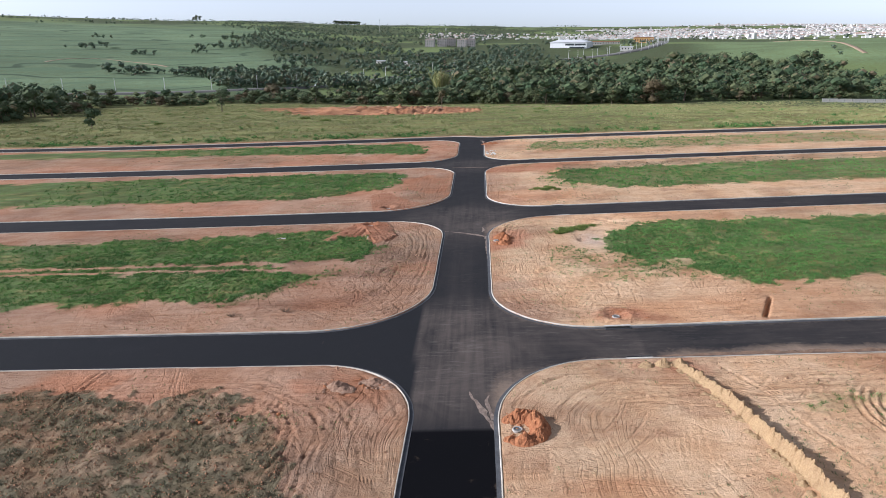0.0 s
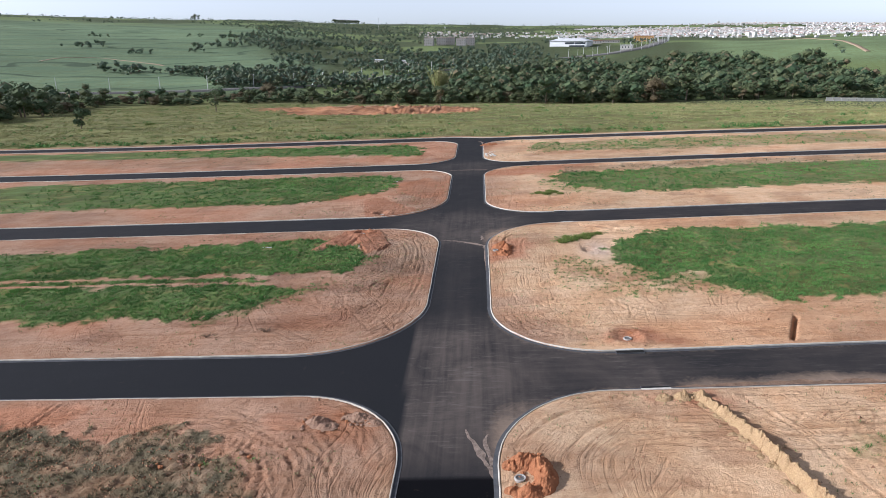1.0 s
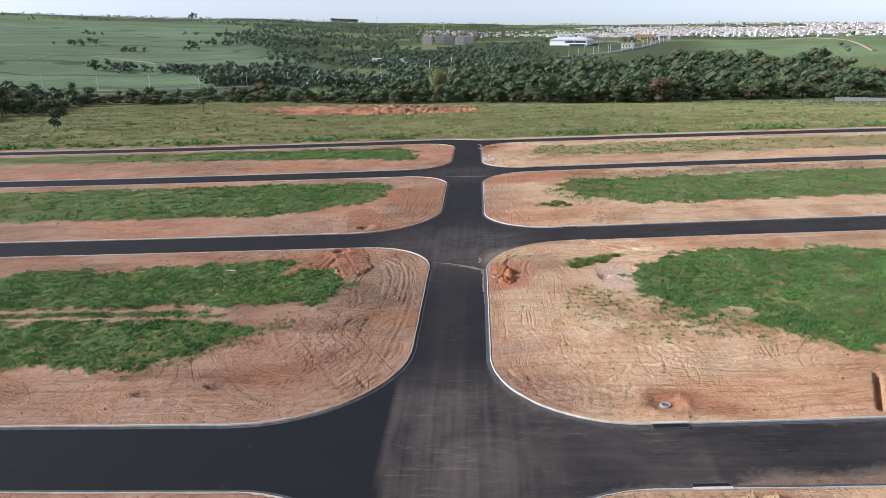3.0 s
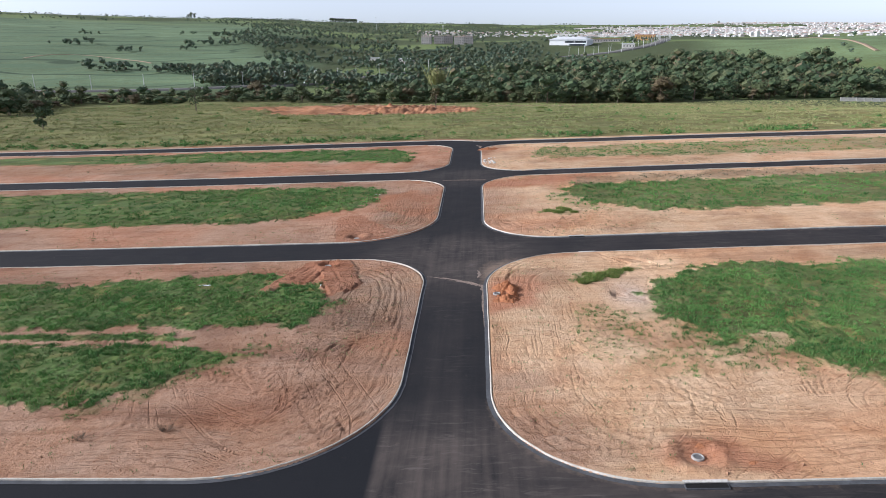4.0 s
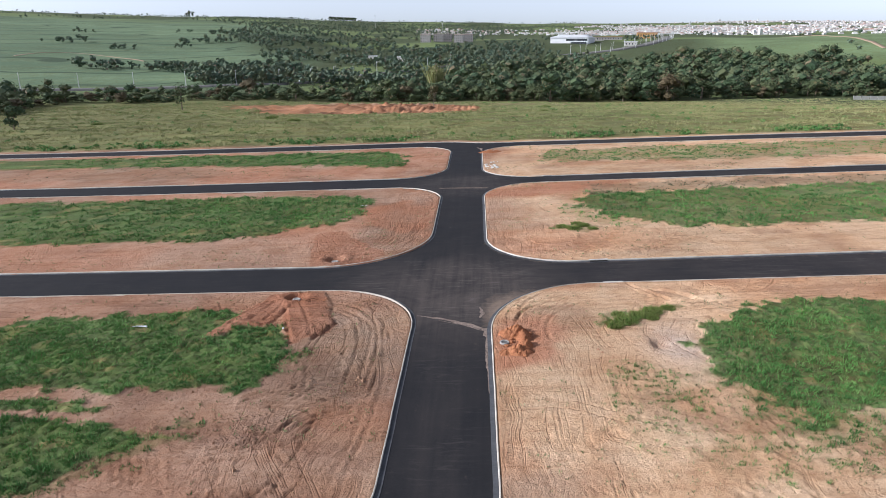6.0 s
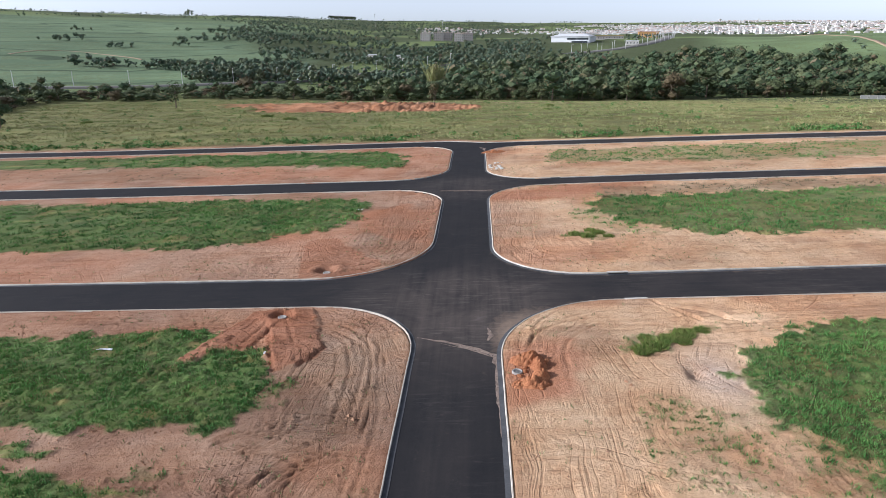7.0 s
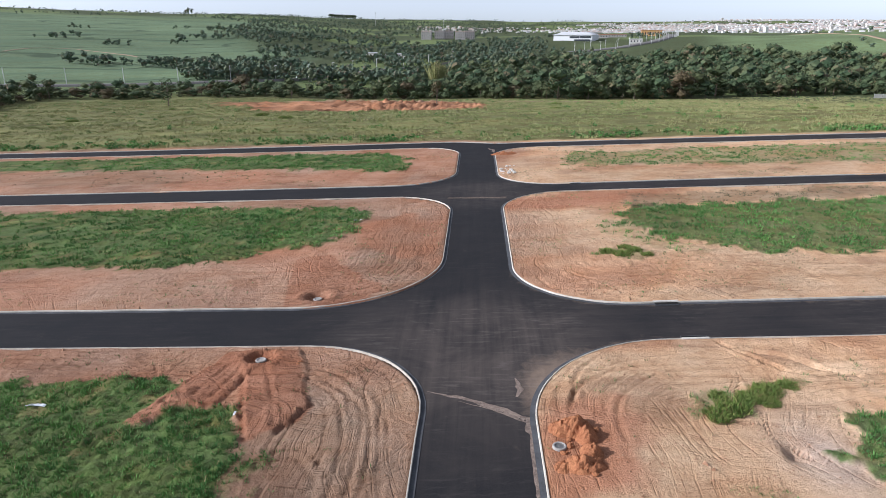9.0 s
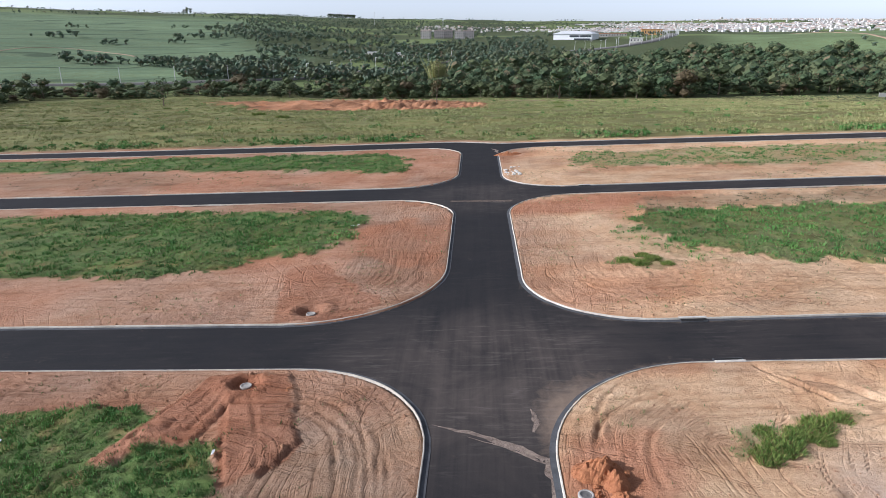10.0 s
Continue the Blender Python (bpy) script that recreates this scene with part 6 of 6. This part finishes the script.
def dry_bush(x, y, r, seed):
    rng = np.random.RandomState(seed)
    V, F = tufts(np.zeros(26), np.zeros(26), np.zeros(26), 4, r * 0.5, r * 1.3, r * 0.5, 0.018, rng, 1.8)
    ob = new("dry_bush", np_mesh("dry_bush", V, F, [BARK]))
    ob.matrix_world = pose(x, y, top_z(x, y))
    return tagged(ob, "leafless brown twiggy bush on bare earth", "bush", "dry bushes")


dry_bush(-26.3, 61.2, 0.5, 3)
dry_bush(-20.3, 62.2, 0.5, 4)


# ---- highway in the valley, lamps, wall ----
def ribbon(name, pts, width, mat, lift, label, skirt=2.0):
    P = []
    for (ax, ay), (bx, by) in zip(pts[:-1], pts[1:]):
        n = max(2, int(math.hypot(bx - ax, by - ay) / 9))
        P += [(ax + (bx - ax) * i / n, ay + (by - ay) * i / n) for i in range(n)]
    P = np.array(P + [pts[-1]])
    for _k in range(6):
        P[1:-1] = (P[:-2] + 2 * P[1:-1] + P[2:]) / 4
    d = np.gradient(P, axis=0)
    d /= np.linalg.norm(d, axis=1)[:, None]
    nrm = np.c_[-d[:, 1], d[:, 0]]
    rows = []
    zc = land_z(P[:, 0], P[:, 1]) + lift
    for u, dz in ((-width / 2 - skirt, -1.5 * skirt), (-width / 2, 0), (width / 2, 0), (width / 2 + skirt, -1.5 * skirt)):
        q = P + nrm * u
        rows.append(np.c_[q, zc + dz])
    V = np.stack(rows, 1).reshape(-1, 3)
    ob = new(name, np_mesh(name, V, grid_faces(len(P), 4), [mat], flat=False))
    return tagged(ob, label, "road", kind="structure"), P, nrm, zc


GREY_ROAD = plain_material("worn_asphalt", (0.17, 0.16, 0.15), (0.22, 0.21, 0.195), 0.9, 0, 0.2)
TRACK = plain_material("dirt_track", (0.40, 0.30, 0.2), (0.33, 0.24, 0.16), 0.95, 0, 0.2)
GLASS = plain_material("dark_glass", (0.03, 0.035, 0.04), (0.06, 0.07, 0.08), 0.15, 0, 1)
STEEL = plain_material("galvanised_steel", (0.7, 0.7, 0.69), (0.58, 0.58, 0.57), 0.6, 0.0, 3)
_, HP, HN, HZ = ribbon("highway", [(-620, 330), (-430, 420), (-311, 485), (-225, 535), (-153, 584), (-130, 628), (-105, 708), (-70, 755), (-10, 830)], 9, GREY_ROAD, 1.0, "grey highway through the wooded valley")
_, HP2, HN2, HZ2 = ribbon("highway", [(120, 960), (190, 1008), (249, 1064), (300, 1160), (345, 1290), (370, 1400)], 16, GREY_ROAD, 1.2, "grey highway climbing towards the town")
ribbon("track", [(-472, 716), (-488, 748), (-492, 790), (-470, 815), (-442, 809), (-391, 768), (-344, 735)], 2.6, TRACK, 0.3, "pale dirt track through cane fields", 0.3)


def street_lamp():
    ob = thing("street_lamp", "tall steel street lamp beside the highway", "street lamp", group="lamps along the highway")
    part("pole", lathe("pole", [(0.24, -1.5), (0.24, 2.0), (0.17, 10.5), (0.0, 10.5)], STEEL, 10), ob)
    part("arm", box_mesh("arm", (-1.6, -0.06, 10.3, 0.05, 0.06, 10.45), STEEL), ob)
    head = part("lamp_head", box_mesh("lamp_head", (-2.4, -0.17, 10.25, -1.5, 0.17, 10.45), STEEL), ob)
    part("lens", box_mesh("lens", (-2.3, -0.12, 10.2, -1.7, 0.12, 10.247), GLASS), head)
    return ob


_lamp = None
for _P, _N, _Zs, _step, _off in ((HP, HN, HZ, 4, 7.5), (HP2, HN2, HZ2, 3, 9.5)):
    for _i in range(2, len(_P) - 1, _step):
        for _sd in ((1, -1) if _P is HP2 else (1,)):
            _q = _P[_i] + _N[_i] * _off * _sd
            _m = Matrix.Translation((_q[0], _q[1], _Zs[_i])) @ Matrix.Rotation(math.atan2(_N[_i][1], _N[_i][0]) + (math.pi if _sd < 0 else 0), 4, "Z")
            if _lamp is None:
                _lamp = street_lamp()
                _lamp.matrix_world = _m
            else:
                copy_thing(_lamp, _m)

ribbon("track", [(520, 1230), (546, 1153), (530, 1050), (500, 950), (470, 876), (455, 820)], 5, TRACK, 0.5, "pale dirt road over the grassy hill", 0.4)
WALL_PAINT = plain_material("whitewashed_wall", (0.66, 0.64, 0.6), (0.52, 0.5, 0.46), 0.9, 0, 0.5)
def boundary_wall():
    ob = thing("boundary_wall", "long pale precast wall beyond the pasture", "wall")
    for i in range(22):
        x0, x1 = 249 + i * 5.0, 253.85 + i * 5.0
        y = 489 - 0.12 * (x0 - 249)
        z = float(land_z(x0, y))
        part("panel", box_mesh("panel", (x0 + 0.15, y - 0.08, z - 1, x1, y + 0.08, z + 2.5), WALL_PAINT), ob)
        part("post", box_mesh("post", (x0 - 0.15, y - 0.15, z - 1, x0 + 0.15, y + 0.15, z + 2.7), WALL_PAINT), ob)


boundary_wall()

# ---- town on the far hillside ----
HOUSE = plain_material("painted_house", (0.84, 0.84, 0.83), (0.52, 0.49, 0.46), 0.8, 0, 1, True)
ROOF = plain_material("roof_tiles", (0.45, 0.27, 0.2), (0.72, 0.7, 0.68), 0.85, 0, 1, True)
SHEET = plain_material("white_sheet_roof", (0.78, 0.79, 0.8), (0.66, 0.67, 0.69), 0.5, 0.1, 0.1)
BRICKY = plain_material("grey_render", (0.36, 0.34, 0.33), (0.46, 0.43, 0.40), 0.85, 0, 0.3)


def house_array(rng, x, y, scale=1.0):
    """Houses with hipped roofs; returns verts, faces and which material each face has."""
    V, F, M = [], [], []
    for i in range(len(x)):
        lx, ly, h = rng.uniform(3, 6.5) * scale, rng.uniform(3, 6) * scale, rng.uniform(2.6, 5.4) * scale
        if rng.rand() < 0.015:
            h *= rng.uniform(1.5, 3.2)
        t = rng.uniform(-0.35, 0.35)
        c, s = math.cos(t), math.sin(t)
        z = float(land_z(x[i], y[i]))
        top = rng.uniform(0.15, 1.6) if h < 8 else 0.3
        pts = [(-lx, -ly, -3), (lx, -ly, -3), (lx, ly, -3), (-lx, ly, -3), (-lx, -ly, h), (lx, -ly, h), (lx, ly, h), (-lx, ly, h),
               (-lx * 1.06, -ly * 1.06, h), (lx * 1.06, -ly * 1.06, h), (lx * 1.06, ly * 1.06, h), (-lx * 1.06, ly * 1.06, h), (-lx * 0.5, -0.2, h + top), (lx * 0.5, -0.2, h + top), (lx * 0.5, 0.2, h + top), (-lx * 0.5, 0.2, h + top)]
        b = len(V)
        V += [(x[i] + px * c - py * s, y[i] + px * s + py * c, z + pz) for px, py, pz in pts]
        for f in ((0, 1, 5, 4), (1, 2, 6, 5), (2, 3, 7, 6), (3, 0, 4, 7)):
            F.append([b + k for k in f]); M.append(0)
        for f in ((8, 9, 13, 12), (9, 10, 14, 13), (10, 11, 15, 14), (11, 8, 12, 15), (12, 13, 14, 15)):
            F.append([b + k for k in f]); M.append(1)
    return V, F, M


def town():
    rng = np.random.RandomState(51)
    n = 22000
    a, d = np.radians(rng.uniform(-5, 40, n)), rng.uniform(1250, 3500, n)
    ad = np.degrees(a)
    x, y = d * np.sin(a), d * np.cos(a)
    dens = vnoise(x / 210, y / 260, 91)
    near = np.interp(ad, [-5, 0, 5, 9, 13, 17, 40], [1750, 1700, 1750, 1700, 1650, 1620, 1560])
    far = np.interp(ad, [-5, 0, 6, 12, 18, 40], [2100, 2300, 2500, 3400, 3500, 3500])
    keep = (d > near) & (d < far) & (rng.rand(n) < np.clip((dens - 0.28) * 2.2, 0.04, 1) * np.interp(ad, [-5, 5, 12, 20], [0.3, 0.45, 0.8, 1.0]))
    x, y = x[keep][:5200], y[keep][:5200]
    V, F, M = house_array(rng, x, y, 0.72)
    tagged(new("houses", np_mesh("houses", V, F, [HOUSE, ROOF], M)), "countless white and tile-roofed houses of a far town", "houses", kind="stuff")


town()


def hall():
    """Large white hall with a low hipped metal roof and a dark window band."""
    cx, cy = 166.0, 1222.0
    ob = thing("hall", "large white hall with pale metal roof and dark window band", "hall", pose(cx, cy, float(land_z(cx, cy)) - 0.5, 0, 0, -24))
    ob.scale = (0.86, 0.86, 0.86)
    part("wall", box_mesh("wall", (-38, -24, -3, 38, 24, 10.5), SHEET), ob)
    bm = bmesh.new()
    lo = [bm.verts.new(p) for p in ((-40, -26, 10.5), (40, -26, 10.5), (40, 26, 10.5), (-40, 26, 10.5))]
    hi = [bm.verts.new(p) for p in ((-24, -8, 16), (24, -8, 16), (24, 8, 16), (-24, 8, 16))]
    for i in range(4):
        bm.faces.new((lo[i], lo[(i + 1) % 4], hi[(i + 1) % 4], hi[i]))
    bm.faces.new(hi)
    bm.faces.new(lo[::-1])
    part("roof", mesh_of("roof", bm, SHEET), ob)
    for x0, x1 in ((-6, 13), (14, 36)):
        part("window", box_mesh("window", (x0, -24.3, 4.5, x1, -23.9, 8.2), GLASS), ob, "dark glass band")
    part("entrance", box_mesh("entrance", (4, -27, -1, 34, -24.0, 2.4), GLASS), ob, "dark glass block projecting at the entrance")


hall()


def low_building(name, x, y, lx, ly, h, turn, mat, label, cover=None):
    ob = thing(name, label, "building", pose(x, y, float(land_z(x, y)) - 0.3, 0, 0, turn))
    part("wall", box_mesh("wall", (-lx, -ly, -2, lx, ly, h), mat), ob)
    part("roof", box_mesh("roof", (-lx - 0.6, -ly - 0.6, h, lx + 0.6, ly + 0.6, h + 0.7), cover or SHEET), ob)
    n = max(2, int(lx / 2.2))
    for i in range(n):
        xx = -lx + (i + 0.5) * 2 * lx / n
        part("window", box_mesh("window", (xx - 0.7, -ly - 0.06, h * 0.35, xx + 0.7, -ly + 0.02, h * 0.72), GLASS), ob)
    return ob


OCHRE = plain_material("ochre_plaster", (0.62, 0.37, 0.16), (0.52, 0.3, 0.13), 0.85, 0, 0.3)
TILES = plain_material("orange_tiles", (0.5, 0.22, 0.12), (0.42, 0.18, 0.1), 0.85, 0, 0.4)
low_building("shop", 232, 1075, 9, 6, 6, -10, WALL_PAINT, "small white flat-roofed building by the highway")
for _x, _y, _l, _hh in ((215, 1280, 14, 6), (245, 1300, 20, 5), (318, 1335, 18, 10), (205, 1330, 12, 6), (-115, 905, 10, 4), (-95, 930, 14, 4), (-135, 950, 9, 4)):
    low_building("shed", _x, _y, _l, 7, _hh, -8, OCHRE if _x > 300 else BRICKY if _x > 0 else WALL_PAINT, "ochre-walled roadside building with tiled roof" if _x > 300 else "low roadside shed with tiled roof" if _x > 0 else "low roadside shed with pale roof", TILES if _x > 0 else None)


def apartment_block(floors):
    ob = thing("apartment_block", "grey apartment block with rows of small windows", "apartment block", group="apartment blocks at the town's edge")
    h = floors * 2.9
    part("wall", box_mesh("wall", (-9, -7, -3, 9, 7, h), BRICKY), ob)
    part("roof", box_mesh("roof", (-9.4, -7.4, h, 9.4, 7.4, h + 0.9), ROOF), ob)
    part("water_tank", box_mesh("water_tank", (-2, -2, h + 0.9, 2, 2, h + 3.4), BRICKY), ob)
    pane = box_mesh("pane", (-0.7, -0.04, 0.1, 0.7, 0.04, 1.2), GLASS)
    frame_me = box_mesh("window", (-0.85, -0.02, 0, 0.85, 0.1, 1.3), WALL_PAINT)
    for f in range(floors):
        for i in range(5):
            win = part("window", frame_me, ob)
            win.matrix_local = pose(-7.2 + i * 3.6, -7.08, f * 2.9 + 1.0)
            gl = part("pane", pane, win)
            gl.matrix_local = pose(0, -0.03, 0)
    return ob


_apt = apartment_block(5)
for _i in range(5):
    _x, _y = -94 + _i * 20 + (_i % 2) * 3, 1345 + (_i % 3) * 22
    _m = pose(_x, _y, float(land_z(_x, _y)) - 0.5, 0, 0, -6 + (_i % 3) * 4)
    if _i == 0:
        _apt.matrix_world = _m
    else:
        copy_thing(_apt, _m)


def mast(x, y, h):
    ob = thing("radio_mast", "thin lattice radio mast on the hillside", "mast", pose(x, y, float(land_z(x, y))))
    for k in range(3):
        a = 2 * math.pi * k / 3
        part("leg", box_mesh("leg", (math.cos(a) * 0.9 - 0.12, math.sin(a) * 0.9 - 0.12, -1, math.cos(a) * 0.9 + 0.12, math.sin(a) * 0.9 + 0.12, h), STEEL), ob)
    for z in range(2, int(h), 3):
        part("brace", box_mesh("brace", (-0.9, -0.9, z, 0.9, 0.9, z + 0.18), STEEL), ob)
    part("antenna", box_mesh("antenna", (-1.3, -0.4, h - 3, 1.3, 0.4, h), STEEL), ob)


mast(-70, 1500, 34)
mast(-330, 2300, 40)


def car(x, y, turn, label):
    ob = thing("car", label, "car", pose(x, y, 0, 0, 0, turn))
    bm = bmesh.new()
    prof = [(-2.1, 0.35), (2.1, 0.35), (2.15, 0.8), (1.3, 0.95), (0.6, 1.45), (-1.2, 1.45), (-2.0, 0.95)]
    L, R = [bm.verts.new((u, -0.85, v)) for u, v in prof], [bm.verts.new((u, 0.85, v)) for u, v in prof]
    bm.faces.new(L); bm.faces.new(R[::-1])
    for i in range(len(prof)):
        bm.faces.new((L[i], L[(i + 1) % 7], R[(i + 1) % 7], R[i]))
    part("body", mesh_of("body", bm, PLASTIC), ob)
    for v in (-0.86, 0.82):
        part("side_window", box_mesh("side_window", (-1.1, v, 1.0, 0.6, v + 0.04, 1.36), GLASS), ob)
    for u in (-1.3, 1.3):
        for v in (-0.8, 0.8):
            wme = lathe("wheel", [(0.0, -0.1), (0.32, -0.1), (0.32, 0.1), (0.0, 0.1)], DARK, 14)
            wh = part("wheel", wme, ob)
            wh.matrix_local = pose(u, v, 0.32, 90)
            part("rim", lathe("rim", [(0.0, -0.115), (0.2, -0.11), (0.2, 0.11), (0.0, 0.115)], STEEL, 12), wh)
    return ob


for _i, _d in ((33, 1.8), (16, -2.2), (60, 2.0)):
    _q = HP[min(_i, len(HP) - 1)] + HN[min(_i, len(HP) - 1)] * _d
    _c = car(_q[0], _q[1], 30, "white car on the valley highway")
    _c.matrix_world = pose(_q[0], _q[1], float(HZ[min(_i, len(HP) - 1)]), 0, 0, math.degrees(math.atan2(-HN[min(_i, len(HP) - 1)][0], HN[min(_i, len(HP) - 1)][1])))
